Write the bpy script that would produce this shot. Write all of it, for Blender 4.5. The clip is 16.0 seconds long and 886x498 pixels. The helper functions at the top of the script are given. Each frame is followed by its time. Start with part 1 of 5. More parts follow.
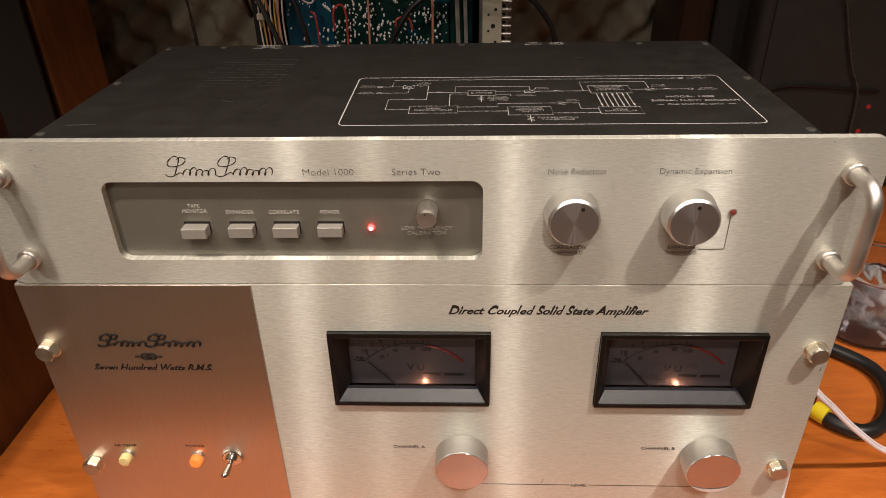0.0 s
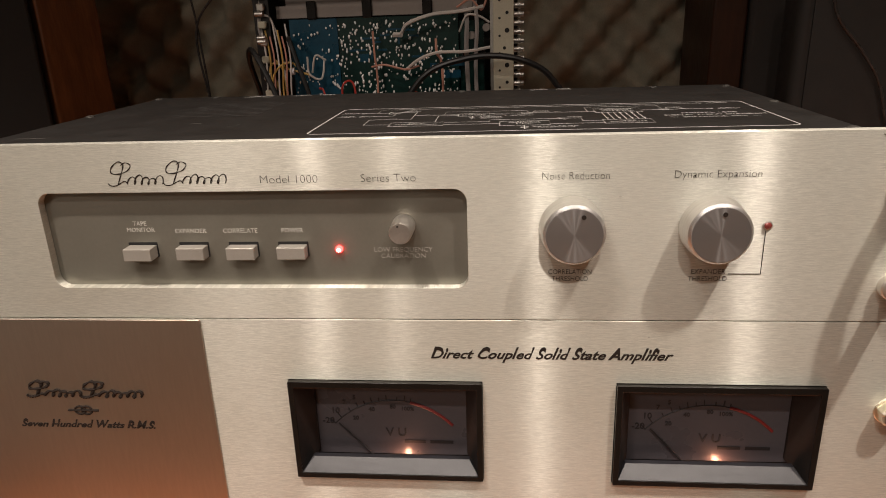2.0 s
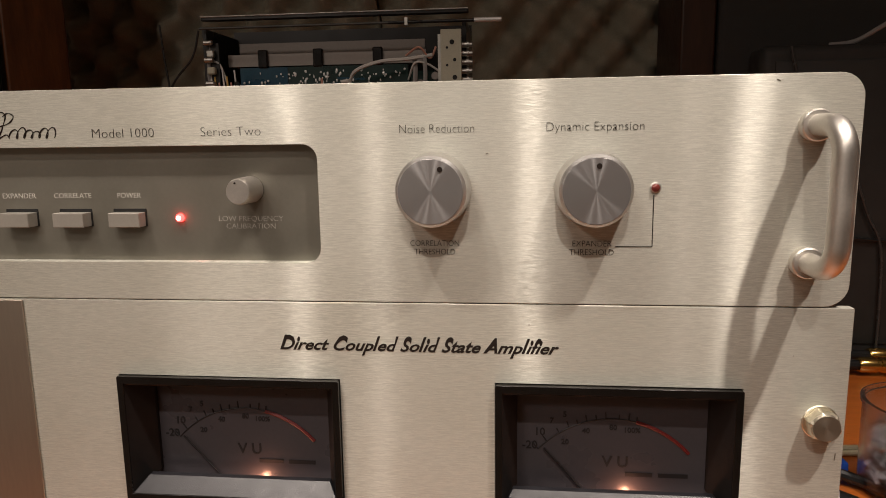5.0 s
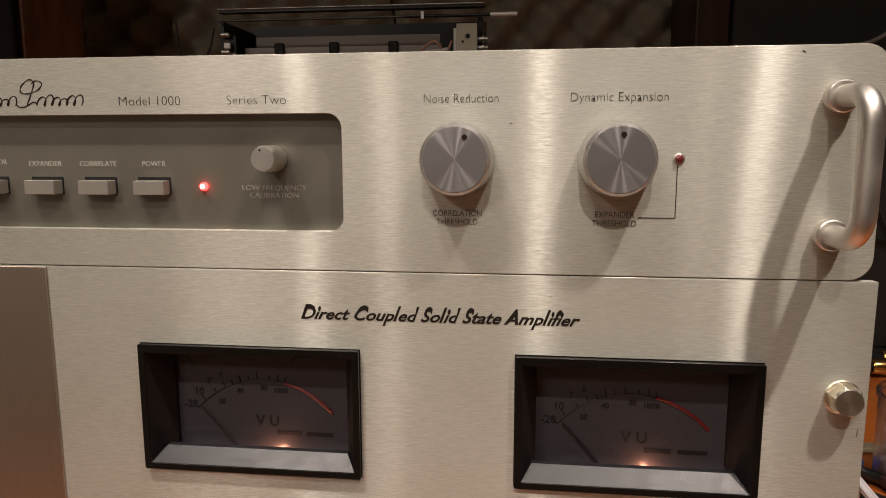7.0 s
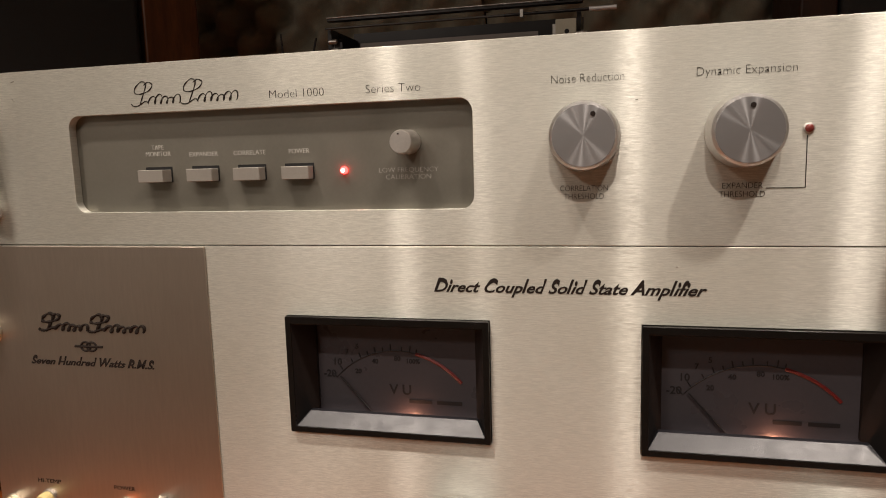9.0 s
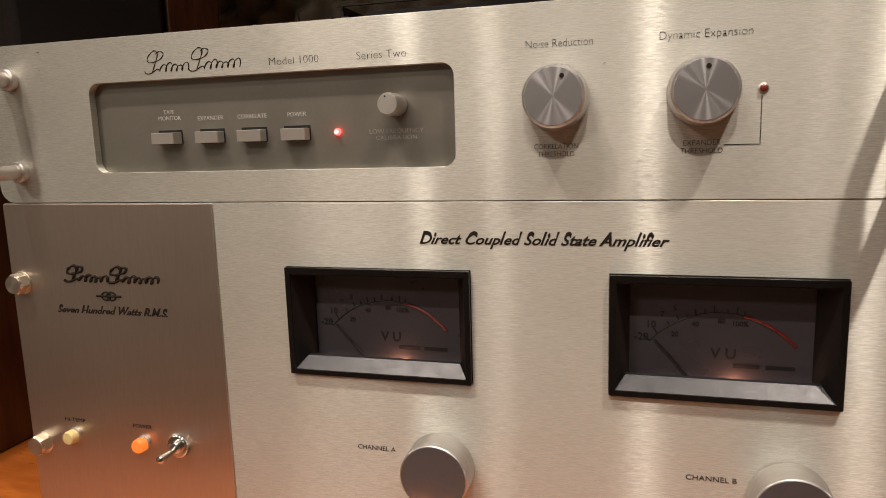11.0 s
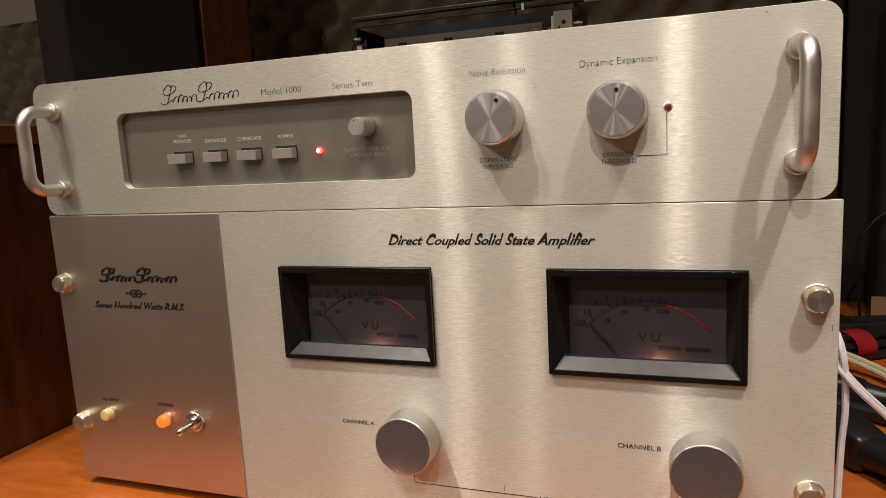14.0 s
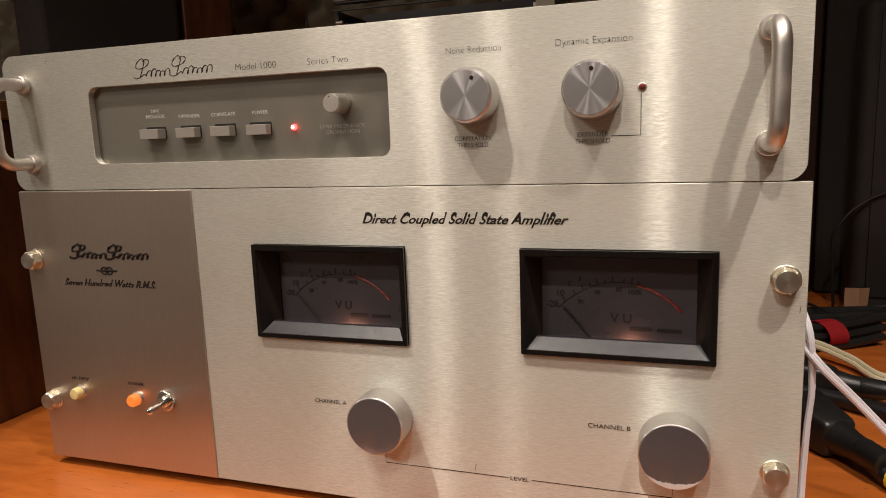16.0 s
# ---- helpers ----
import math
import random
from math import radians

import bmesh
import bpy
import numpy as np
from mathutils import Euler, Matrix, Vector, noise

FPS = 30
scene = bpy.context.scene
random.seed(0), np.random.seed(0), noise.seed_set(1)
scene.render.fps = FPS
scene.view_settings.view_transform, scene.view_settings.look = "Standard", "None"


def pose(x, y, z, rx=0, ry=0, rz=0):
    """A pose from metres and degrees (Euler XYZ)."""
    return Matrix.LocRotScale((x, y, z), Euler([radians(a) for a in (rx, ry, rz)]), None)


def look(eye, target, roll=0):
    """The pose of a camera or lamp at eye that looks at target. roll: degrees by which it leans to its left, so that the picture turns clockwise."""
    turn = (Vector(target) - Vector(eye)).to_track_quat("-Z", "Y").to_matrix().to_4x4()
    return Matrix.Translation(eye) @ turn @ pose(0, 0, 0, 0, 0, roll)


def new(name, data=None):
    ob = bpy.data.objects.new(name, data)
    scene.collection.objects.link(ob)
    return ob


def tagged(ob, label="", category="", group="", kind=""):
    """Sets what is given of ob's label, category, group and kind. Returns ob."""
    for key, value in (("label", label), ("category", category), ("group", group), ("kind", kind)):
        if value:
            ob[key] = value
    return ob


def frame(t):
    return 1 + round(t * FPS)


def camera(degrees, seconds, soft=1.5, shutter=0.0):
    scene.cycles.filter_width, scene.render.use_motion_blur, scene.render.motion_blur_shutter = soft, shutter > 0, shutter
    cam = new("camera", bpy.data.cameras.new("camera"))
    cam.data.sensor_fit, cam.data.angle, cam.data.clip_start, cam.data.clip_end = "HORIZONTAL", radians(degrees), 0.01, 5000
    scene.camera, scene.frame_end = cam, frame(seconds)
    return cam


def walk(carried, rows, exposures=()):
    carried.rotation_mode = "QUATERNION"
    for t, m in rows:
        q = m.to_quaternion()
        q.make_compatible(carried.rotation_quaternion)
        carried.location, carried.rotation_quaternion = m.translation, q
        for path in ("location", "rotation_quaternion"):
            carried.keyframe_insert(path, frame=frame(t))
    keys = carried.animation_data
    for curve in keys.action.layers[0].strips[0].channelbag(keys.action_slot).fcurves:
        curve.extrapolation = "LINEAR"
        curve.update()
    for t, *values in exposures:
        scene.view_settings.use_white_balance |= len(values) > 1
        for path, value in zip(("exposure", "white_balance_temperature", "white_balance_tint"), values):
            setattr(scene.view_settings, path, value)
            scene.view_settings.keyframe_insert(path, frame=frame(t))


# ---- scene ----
cam = camera(66.0, 16.0, soft=0.9, shutter=0.4)
PATH = [
    (0, (0.025, -0.329, 0.414), (-0.048, 1.398, -0.593), -1.2),
    (0.5, (0.027, -0.327, 0.406), (-0.066, 1.423, -0.558), -1.2),
    (1, (0.029, -0.323, 0.388), (-0.07, 1.466, -0.501), -1.0),
    (1.5, (0.04, -0.311, 0.362), (-0.116, 1.524, -0.42), -2.0),
    (2, (0.05, -0.3, 0.338), (-0.129, 1.583, -0.31), -2.0),
    (2.5, (0.062, -0.3, 0.315), (-0.125, 1.613, -0.238), -2.0),
    (3, (0.079, -0.286, 0.308), (-0.123, 1.639, -0.194), -2.5),
    (3.5, (0.091, -0.272, 0.295), (-0.104, 1.673, -0.128), -1.6),
    (4, (0.109, -0.262, 0.281), (-0.082, 1.695, -0.087), -1.7),
    (4.5, (0.116, -0.266, 0.27), (-0.090, 1.695, -0.069), -1.0),
    (4.7, (0.115, -0.2685, 0.268), (-0.0955, 1.6925, -0.063), -0.93),
    (6.8, (0.108, -0.273, 0.252), (-0.129, 1.691, -0.061), -0.17),
    (7, (0.107, -0.274, 0.25), (-0.126, 1.69, -0.047), -0.1),
    (7.5, (0.1, -0.277, 0.247), (-0.145, 1.685, -0.052), 0.3),
    (8, (0.096, -0.284, 0.245), (-0.198, 1.671, -0.054), 0.0),
    (8.5, (0.094, -0.291, 0.245), (-0.312, 1.646, -0.044), -0.8),
    (9, (0.09, -0.295, 0.239), (-0.378, 1.63, -0.034), -1.7),
    (9.5, (0.088, -0.296, 0.231), (-0.385, 1.629, -0.038), -1.8),
    (9.7, (0.088, -0.296, 0.231), (-0.387, 1.629, -0.0645), -1.8),
    (11.8, (0.138, -0.333, 0.227), (-0.430, 1.566, -0.094), -1.8),
    (12, (0.142, -0.336, 0.227), (-0.418, 1.561, -0.068), -1.8),
    (12.5, (0.155, -0.345, 0.226), (-0.415, 1.549, -0.073), -2.1),
    (13, (0.172, -0.348, 0.23), (-0.43, 1.533, -0.087), -2.4),
    (13.5, (0.176, -0.35, 0.232), (-0.468, 1.516, -0.088), -2.9),
    (14, (0.175, -0.354, 0.233), (-0.499, 1.505, -0.07), -3.1),
    (14.5, (0.176, -0.353, 0.23), (-0.495, 1.504, -0.085), -3.4),
    (15, (0.176, -0.353, 0.228), (-0.472, 1.511, -0.094), -2.6),
    (15.5, (0.177, -0.353, 0.227), (-0.465, 1.513, -0.094), -2.4),
    (16, (0.18, -0.352, 0.225), (-0.45, 1.518, -0.101), -2.1),
]
EXPOSURE = [(0.0, 0.09), (1.0, 0.12), (2.0, 0.19), (3.5, 0.09), (4.5, -0.03), (7.0, -0.25), (8.0, -0.29), (9.0, -0.10), (9.5, -0.09), (12.0, -0.09), (13.0, -0.05), (14.0, -0.04), (16.0, -0.07)]
walk(cam, [(t, look(eye, target, roll)) for t, eye, target, roll in PATH], EXPOSURE)

# ---------------------------------------------------------------- world and lights
world = bpy.data.worlds.new("world")
world.use_nodes = True
world.node_tree.nodes["Background"].inputs[0].default_value = (0.05, 0.035, 0.022, 1)
world.node_tree.nodes["Background"].inputs[1].default_value = 0.3
scene.world = world

WARM = (1.0, 0.868, 0.766)
CEIL = 1.42
# recessed ceiling lamps of the low room: x, y, watts, half beam in degrees
DOWNLIGHTS = [(0.592, -0.40, 60.0, 44), (0.48, -0.44, 6.0, 44), (0.15, -1.06, 44.0, 65), (-0.20, -0.45, 18.0, 44), (-0.39, -0.45, 40.0, 44)]
for lx, ly, watts, beam in DOWNLIGHTS:
    lamp = bpy.data.lights.new("downlight_lamp", "SPOT")
    lamp.energy, lamp.color = watts, WARM
    lamp.spot_size, lamp.spot_blend, lamp.shadow_soft_size = radians(2 * beam), 0.8, 0.025
    new("downlight_lamp", lamp).matrix_world = pose(lx, ly, CEIL - 0.012)

# a large unseen fill light, added further back to the left in the room
FILL_AT = (-0.95, -1.8)
lamp = bpy.data.lights.new("fill_light", "AREA")
lamp.shape, lamp.size, lamp.energy, lamp.color = "DISK", 0.42, 18.0, WARM
new("fill_light", lamp).matrix_world = pose(*FILL_AT, CEIL - 0.085)

# ---------------------------------------------------------------- materials


def material(name):
    m = bpy.data.materials.new(name)
    m.use_nodes = True
    nt = m.node_tree
    return m, nt, nt.nodes["Principled BSDF"]


def node(nt, kind, **inputs):
    n = nt.nodes.new(kind)
    for key, value in inputs.items():
        n.inputs[key.replace("_", " ")].default_value = value
    return n


def noise_node(nt, scale, detail=4.0, stretch=(1, 1, 1), rough=0.55):
    tc = nt.nodes.new("ShaderNodeTexCoord")
    mp = nt.nodes.new("ShaderNodeMapping")
    mp.inputs["Scale"].default_value = stretch
    nz = node(nt, "ShaderNodeTexNoise", Scale=scale, Detail=detail, Roughness=rough)
    nt.links.new(tc.outputs["Object"], mp.inputs["Vector"])
    nt.links.new(mp.outputs["Vector"], nz.inputs["Vector"])
    return nz


def ramp(nt, source, stops):
    r = nt.nodes.new("ShaderNodeValToRGB")
    e = r.color_ramp.elements
    e[0].position, e[0].color = stops[0][0], (*stops[0][1], 1)
    e[1].position, e[1].color = stops[-1][0], (*stops[-1][1], 1)
    for p, c in stops[1:-1]:
        k = e.new(p)
        k.color = (*c, 1)
    nt.links.new(source, r.inputs["Fac"])
    return r


def to_range(nt, source, lo, hi, a=0.3, b=0.7):
    r = nt.nodes.new("ShaderNodeMapRange")
    for k, v in zip(("From Min", "From Max", "To Min", "To Max"), (a, b, lo, hi)):
        r.inputs[k].default_value = v
    nt.links.new(source, r.inputs["Value"])
    return r.outputs["Result"]


def bump(nt, bsdf, source, strength, distance):
    b = node(nt, "ShaderNodeBump", Strength=strength, Distance=distance)
    nt.links.new(source, b.inputs["Height"])
    nt.links.new(b.outputs["Normal"], bsdf.inputs["Normal"])
    return b


def plain(name, colour, rough=0.5, metal=0.0, vary=0.12, scale=60.0, relief=0.0, coat=0.0, spec=0.5):
    """A surface with grain at two scales."""
    m, nt, b = material(name)
    fine = noise_node(nt, scale * 6, 3)
    wide = noise_node(nt, scale * 0.4, 4)
    mix = nt.nodes.new("ShaderNodeMath")
    mix.operation = "ADD"
    nt.links.new(fine.outputs["Fac"], mix.inputs[0])
    nt.links.new(wide.outputs["Fac"], mix.inputs[1])
    half = nt.nodes.new("ShaderNodeMath")
    half.operation = "MULTIPLY"
    half.inputs[1].default_value = 0.5
    nt.links.new(mix.outputs[0], half.inputs[0])
    lo = tuple(c * (1 - vary) for c in colour)
    hi = tuple(min(1, c * (1 + vary)) for c in colour)
    r = ramp(nt, half.outputs[0], [(0.3, lo), (0.7, hi)])
    nt.links.new(r.outputs["Color"], b.inputs["Base Color"])
    nt.links.new(to_range(nt, wide.outputs["Fac"], rough * 0.85, min(1, rough * 1.15)), b.inputs["Roughness"])
    b.inputs["Metallic"].default_value = metal
    b.inputs["Coat Weight"].default_value = coat
    b.inputs["Specular IOR Level"].default_value = spec
    if relief:
        bump(nt, b, fine.outputs["Fac"], 1.0, relief)
    return m


def brushed(name, colour, grain, along, rough, aniso, lines=1.0, relief=0.000004, wide=0.62, share=0.5, glints=0.66, lean=0.0):
    """Metal brushed in one direction; grain: stretch of the lines; along: the direction in which highlights spread."""
    m, nt, b = material(name)
    fine = noise_node(nt, 1.0, 5, grain, 0.7)
    stain = noise_node(nt, 9.0, 5)
    r = ramp(nt, fine.outputs["Fac"], [(0.25, tuple(c * (1 - 0.13 * lines) for c in colour)), (0.75, tuple(min(1, c * (1 + 0.08 * lines)) for c in colour))])
    mix = nt.nodes.new("ShaderNodeMix")
    mix.data_type, mix.blend_type = "RGBA", "MULTIPLY"
    mix.inputs[0].default_value = 1.0
    s = ramp(nt, stain.outputs["Fac"], [(0.3, (0.93, 0.92, 0.90)), (0.6, (1, 1, 1))])
    nt.links.new(r.outputs["Color"], mix.inputs[6])
    nt.links.new(s.outputs["Color"], mix.inputs[7])
    nt.nodes.remove(b)
    b = nt.nodes.new("ShaderNodeBsdfAnisotropic")
    speck = noise_node(nt, 1.0, 4, tuple(g * (1.9 if g < 500 else 0.8) for g in grain), 0.75)
    glint = ramp(nt, speck.outputs["Fac"], [(0.37, (glints, glints, glints)), (0.63, (1, 1, 1))])
    lit = nt.nodes.new("ShaderNodeMix")
    lit.data_type, lit.blend_type = "RGBA", "MULTIPLY"
    lit.inputs[0].default_value = 1.0
    nt.links.new(mix.outputs[2], lit.inputs[6])
    nt.links.new(glint.outputs["Color"], lit.inputs[7])
    nt.links.new(lit.outputs[2], b.inputs["Color"])
    nt.links.new(to_range(nt, fine.outputs["Fac"], rough * 0.9, rough * 1.12), b.inputs["Roughness"])
    b.inputs["Anisotropy"].default_value = aniso
    vec = nt.nodes.new("ShaderNodeCombineXYZ")
    for i in range(3):
        vec.inputs[i].default_value = along[i]
    nt.links.new(vec.outputs[0], b.inputs["Tangent"])
    bump(nt, b, fine.outputs["Fac"], 0.5, relief)
    soft = nt.nodes.new("ShaderNodeBsdfAnisotropic")
    soft.inputs["Roughness"].default_value = wide
    soft.inputs["Anisotropy"].default_value = lean
    nt.links.new(vec.outputs[0], soft.inputs["Tangent"])
    nt.links.new(mix.outputs[2], soft.inputs["Color"])
    both = nt.nodes.new("ShaderNodeMixShader")
    both.inputs[0].default_value = share
    nt.links.new(b.outputs[0], both.inputs[1])
    nt.links.new(soft.outputs[0], both.inputs[2])
    nt.links.new(both.outputs[0], nt.nodes["Material Output"].inputs["Surface"])
    return m


def spun(name, colour, rough, aniso):
    """A turned metal face: fine circles round the part's own axis, so that highlights spread along the radius."""
    m, nt, b = material(name)
    b.inputs["Metallic"].default_value = 1.0
    b.inputs["Base Color"].default_value = (*colour, 1)
    tc = nt.nodes.new("ShaderNodeTexCoord")
    flat = nt.nodes.new("ShaderNodeVectorMath")
    flat.operation = "MULTIPLY"
    flat.inputs[1].default_value = (1, 0, 1)
    nt.links.new(tc.outputs["Object"], flat.inputs[0])
    length = nt.nodes.new("ShaderNodeVectorMath")
    length.operation = "LENGTH"
    nt.links.new(flat.outputs[0], length.inputs[0])
    norm = nt.nodes.new("ShaderNodeVectorMath")
    norm.operation = "NORMALIZE"
    nt.links.new(flat.outputs[0], norm.inputs[0])
    nt.links.new(norm.outputs[0], b.inputs["Tangent"])
    rings = node(nt, "ShaderNodeTexNoise", Scale=5200.0, Detail=3.0)
    rings.noise_dimensions = "1D"
    nt.links.new(length.outputs["Value"], rings.inputs["W"])
    nt.links.new(to_range(nt, rings.outputs["Fac"], rough * 0.92, rough * 1.08), b.inputs["Roughness"])
    r = ramp(nt, rings.outputs["Fac"], [(0.3, tuple(c * 0.96 for c in colour)), (0.7, tuple(min(1, c * 1.03) for c in colour))])
    nt.links.new(r.outputs["Color"], b.inputs["Base Color"])
    b.inputs["Anisotropic"].default_value = aniso
    soft = node(nt, "ShaderNodeBsdfPrincipled", Metallic=1.0, Roughness=0.5)
    nt.links.new(r.outputs["Color"], soft.inputs["Base Color"])
    both = nt.nodes.new("ShaderNodeMixShader")
    both.inputs[0].default_value = 0.55
    nt.links.new(b.outputs[0], both.inputs[1])
    nt.links.new(soft.outputs[0], both.inputs[2])
    nt.links.new(both.outputs[0], nt.nodes["Material Output"].inputs["Surface"])
    return m


def filmed(name, body, shine, rough, share):
    """A grey plate under a shiny worn film: a matt body and a mirror-like skin."""
    m, nt, b = material(name)
    smear = noise_node(nt, 90, 5)
    spot = noise_node(nt, 420, 3)
    r = ramp(nt, spot.outputs["Fac"], [(0.3, tuple(c * 0.92 for c in body)), (0.66, body), (0.78, tuple(c * 1.5 for c in body))])
    nt.links.new(r.outputs["Color"], b.inputs["Base Color"])
    b.inputs["Roughness"].default_value = 0.6
    skin = node(nt, "ShaderNodeBsdfPrincipled", Metallic=1.0)
    skin.inputs["Base Color"].default_value = (*shine, 1)
    nt.links.new(to_range(nt, smear.outputs["Fac"], rough * 0.7, rough * 1.6), skin.inputs["Roughness"])
    both = nt.nodes.new("ShaderNodeMixShader")
    nt.links.new(to_range(nt, smear.outputs["Fac"], share * 0.85, share * 1.12), both.inputs[0])
    nt.links.new(b.outputs[0], both.inputs[1])
    nt.links.new(skin.outputs[0], both.inputs[2])
    nt.links.new(both.outputs[0], nt.nodes["Material Output"].inputs["Surface"])
    return m


def wood(name, dark, light, along, rough=0.35, scale=1.0, coat=0.2, pores=0.6):
    m, nt, b = material(name)
    grain = noise_node(nt, 14 * scale, 6, along, 0.6)
    fine = noise_node(nt, 90 * scale, 3, along)
    r = ramp(nt, grain.outputs["Fac"], [(0.3, dark), (0.52, tuple((a + c) / 2 for a, c in zip(dark, light))), (0.72, light)])
    mix = nt.nodes.new("ShaderNodeMix")
    mix.data_type, mix.blend_type = "RGBA", "MULTIPLY"
    mix.inputs[0].default_value = pores
    s = ramp(nt, fine.outputs["Fac"], [(0.35, (0.7, 0.66, 0.62)), (0.6, (1, 1, 1))])
    nt.links.new(r.outputs["Color"], mix.inputs[6])
    nt.links.new(s.outputs["Color"], mix.inputs[7])
    nt.links.new(mix.outputs[2], b.inputs["Base Color"])
    nt.links.new(to_range(nt, fine.outputs["Fac"], rough * 0.85, rough * 1.2), b.inputs["Roughness"])
    b.inputs["Coat Weight"].default_value = coat
    b.inputs["Coat Roughness"].default_value = 0.25
    bump(nt, b, fine.outputs["Fac"], 0.3, 0.0002)
    return m


def glowing(name, colour, strength, base=(0.5, 0.3, 0.2)):
    m, nt, b = material(name)
    b.inputs["Base Color"].default_value = (*base, 1)
    b.inputs["Emission Color"].default_value = (*colour, 1)
    b.inputs["Emission Strength"].default_value = strength
    b.inputs["Roughness"].default_value = 0.3
    return m


def clear(name, colour=(1, 1, 1), rough=0.02, ior=1.45):
    m, nt, b = material(name)
    b.inputs["Base Color"].default_value = (*colour, 1)
    b.inputs["Transmission Weight"].default_value = 1.0
    b.inputs["Roughness"].default_value = rough
    b.inputs["IOR"].default_value = ior
    return m


M = {}
M["alu"] = brushed("brushed_aluminium", (0.735, 0.732, 0.665), (140, 1, 3400), (1, 0, 0), 0.275, 0.85, 0.30, 0.000007, wide=0.67, share=0.75, glints=0.15, lean=0.27)
M["plate"] = brushed("dark_brushed_plate", (0.63, 0.56, 0.485), (900, 1, 40), (0, 0, 1), 0.42, 0.3, 0.3, wide=0.5, share=0.3, glints=0.93)
M["recess"] = plain("grey_recess_paint", (0.232, 0.220, 0.184), 0.42, 0.55, 0.05, 120)
M["button"] = plain("grey_button", (0.36, 0.338, 0.30), 0.42, 0.3, 0.06, 200)
M["satin"] = plain("satin_aluminium", (0.69, 0.66, 0.615), 0.44, 1.0, 0.07, 160, 0.00001)
M["knob_side"] = brushed("turned_knob_side", (0.76, 0.75, 0.735), (40, 2600, 40), (0, 1, 0), 0.30, 0.72, 0.5, 0.000003, wide=0.48, share=0.45, glints=0.75)
M["knob_face"] = spun("turned_knob_face", (0.58, 0.575, 0.58), 0.25, 1.0)
M["dull_face"] = filmed("grey_film_on_knob", (0.115, 0.126, 0.165), (0.66, 0.64, 0.63), 0.13, 0.66)
M["bolt_face"] = spun("turned_bolt_face", (0.50, 0.46, 0.385), 0.36, 0.7)
M["worn_rim"] = plain("worn_white_rim", (0.75, 0.74, 0.72), 0.5, 0.4, 0.1, 300)
M["nut"] = plain("nickel_bolt", (0.78, 0.73, 0.60), 0.38, 1.0, 0.12, 200)
M["chrome"] = plain("chrome", (0.66, 0.64, 0.60), 0.17, 1.0, 0.03, 100)
M["ink"] = plain("brown_black_ink", (0.022, 0.016, 0.013), 0.85, 0, 0.1, 100, 0, 0, 0.15)
M["white_ink"] = plain("pale_print", (0.58, 0.56, 0.51), 0.6, 0, 0.05, 100)
# the pale print again, greyed for the shadow over the calibration words
M["shaded_print"] = plain("shaded_print", (0.42, 0.40, 0.36), 0.6, 0, 0.05, 100)
M["screen_ink"] = plain("white_silkscreen", (0.60, 0.59, 0.56), 0.6, 0, 0.05, 100)
M["case"] = plain("black_case_paint", (0.0145, 0.0128, 0.0112), 0.55, 0, 0.10, 160, 0.00002)
M["black_plastic"] = plain("black_plastic", (0.0075, 0.0062, 0.0055), 0.24, 0, 0.2, 200, 0, 0, 0.4)
M["slope"] = plain("grained_black_plastic", (0.018, 0.0175, 0.021), 0.34, 0, 0.3, 420, 0.00006, 0.0, 0.5)
M["dark_inner"] = plain("dull_black_inner_wall", (0.0085, 0.0072, 0.0068), 0.62, 0, 0.2, 200, 0, 0, 0.25)
M["dial"] = plain("smoked_dial", (0.074, 0.067, 0.075), 0.30, 0, 0.08, 100)
M["dial_ink"] = plain("dial_ink", (0.016, 0.014, 0.015), 0.6, 0, 0.1, 100)
M["dial_red"] = plain("dial_red", (0.17, 0.014, 0.012), 0.5, 0, 0.1, 100)
M["slot"] = plain("black_slot", (0.006, 0.006, 0.006), 0.7, 0, 0.1, 100)
M["led"] = glowing("lit_red_lamp", (1.0, 0.026, 0.022), 13.0, (0.6, 0.05, 0.05))
M["scratch"] = plain("worn_grey_scratch", (0.065, 0.062, 0.055), 0.5, 0.2, 0.1, 200)
M["speaker_led"] = glowing("dim_red_lamp", (1.0, 0.05, 0.04), 0.05, (0.4, 0.03, 0.03))
M["led_core"] = glowing("lit_red_core", (1.0, 0.45, 0.40), 14.0)
M["led_off"] = plain("dark_red_lens", (0.18, 0.035, 0.03), 0.15, 0, 0.1, 300)
M["amber_on"] = glowing("lit_amber_lens", (1.0, 0.21, 0.03), 0.85, (0.55, 0.13, 0.03))
M["cream_lens"] = plain("cream_lens", (0.75, 0.62, 0.28), 0.25, 0, 0.06, 200)
M["bulb"] = glowing("meter_bulb", (1.0, 0.42, 0.24), 120.0)
M["desk"] = wood("orange_desk_wood", (0.40, 0.100, 0.016), (0.56, 0.158, 0.028), (1, 6, 6), 0.32, 1.0, 0.15, 0.3)
M["dark_wood"] = wood("dark_red_wood", (0.050, 0.015, 0.0050), (0.115, 0.037, 0.013), (6, 6, 0.8), 0.4, 1.0, 0.1)
# loudspeaker side wood, darkened for the shade on the right one
M["shaded_wood"] = wood("shaded_side_wood", (0.028, 0.011, 0.005), (0.060, 0.024, 0.011), (6, 6, 0.8), 0.45, 1.0, 0.05)
# the same side wood, brightened for the light on the left one
M["lit_wood"] = wood("lit_red_brown_wood", (0.095, 0.030, 0.008), (0.20, 0.068, 0.020), (6, 6, 0.8), 0.4, 1.0, 0.1)
M["edge_wood"] = wood("brown_edge_wood", (0.14, 0.050, 0.018), (0.24, 0.095, 0.035), (1, 6, 6), 0.4)
M["speaker"] = plain("black_speaker_cloth", (0.040, 0.037, 0.034), 0.9, 0, 0.25, 300, 0.0001)
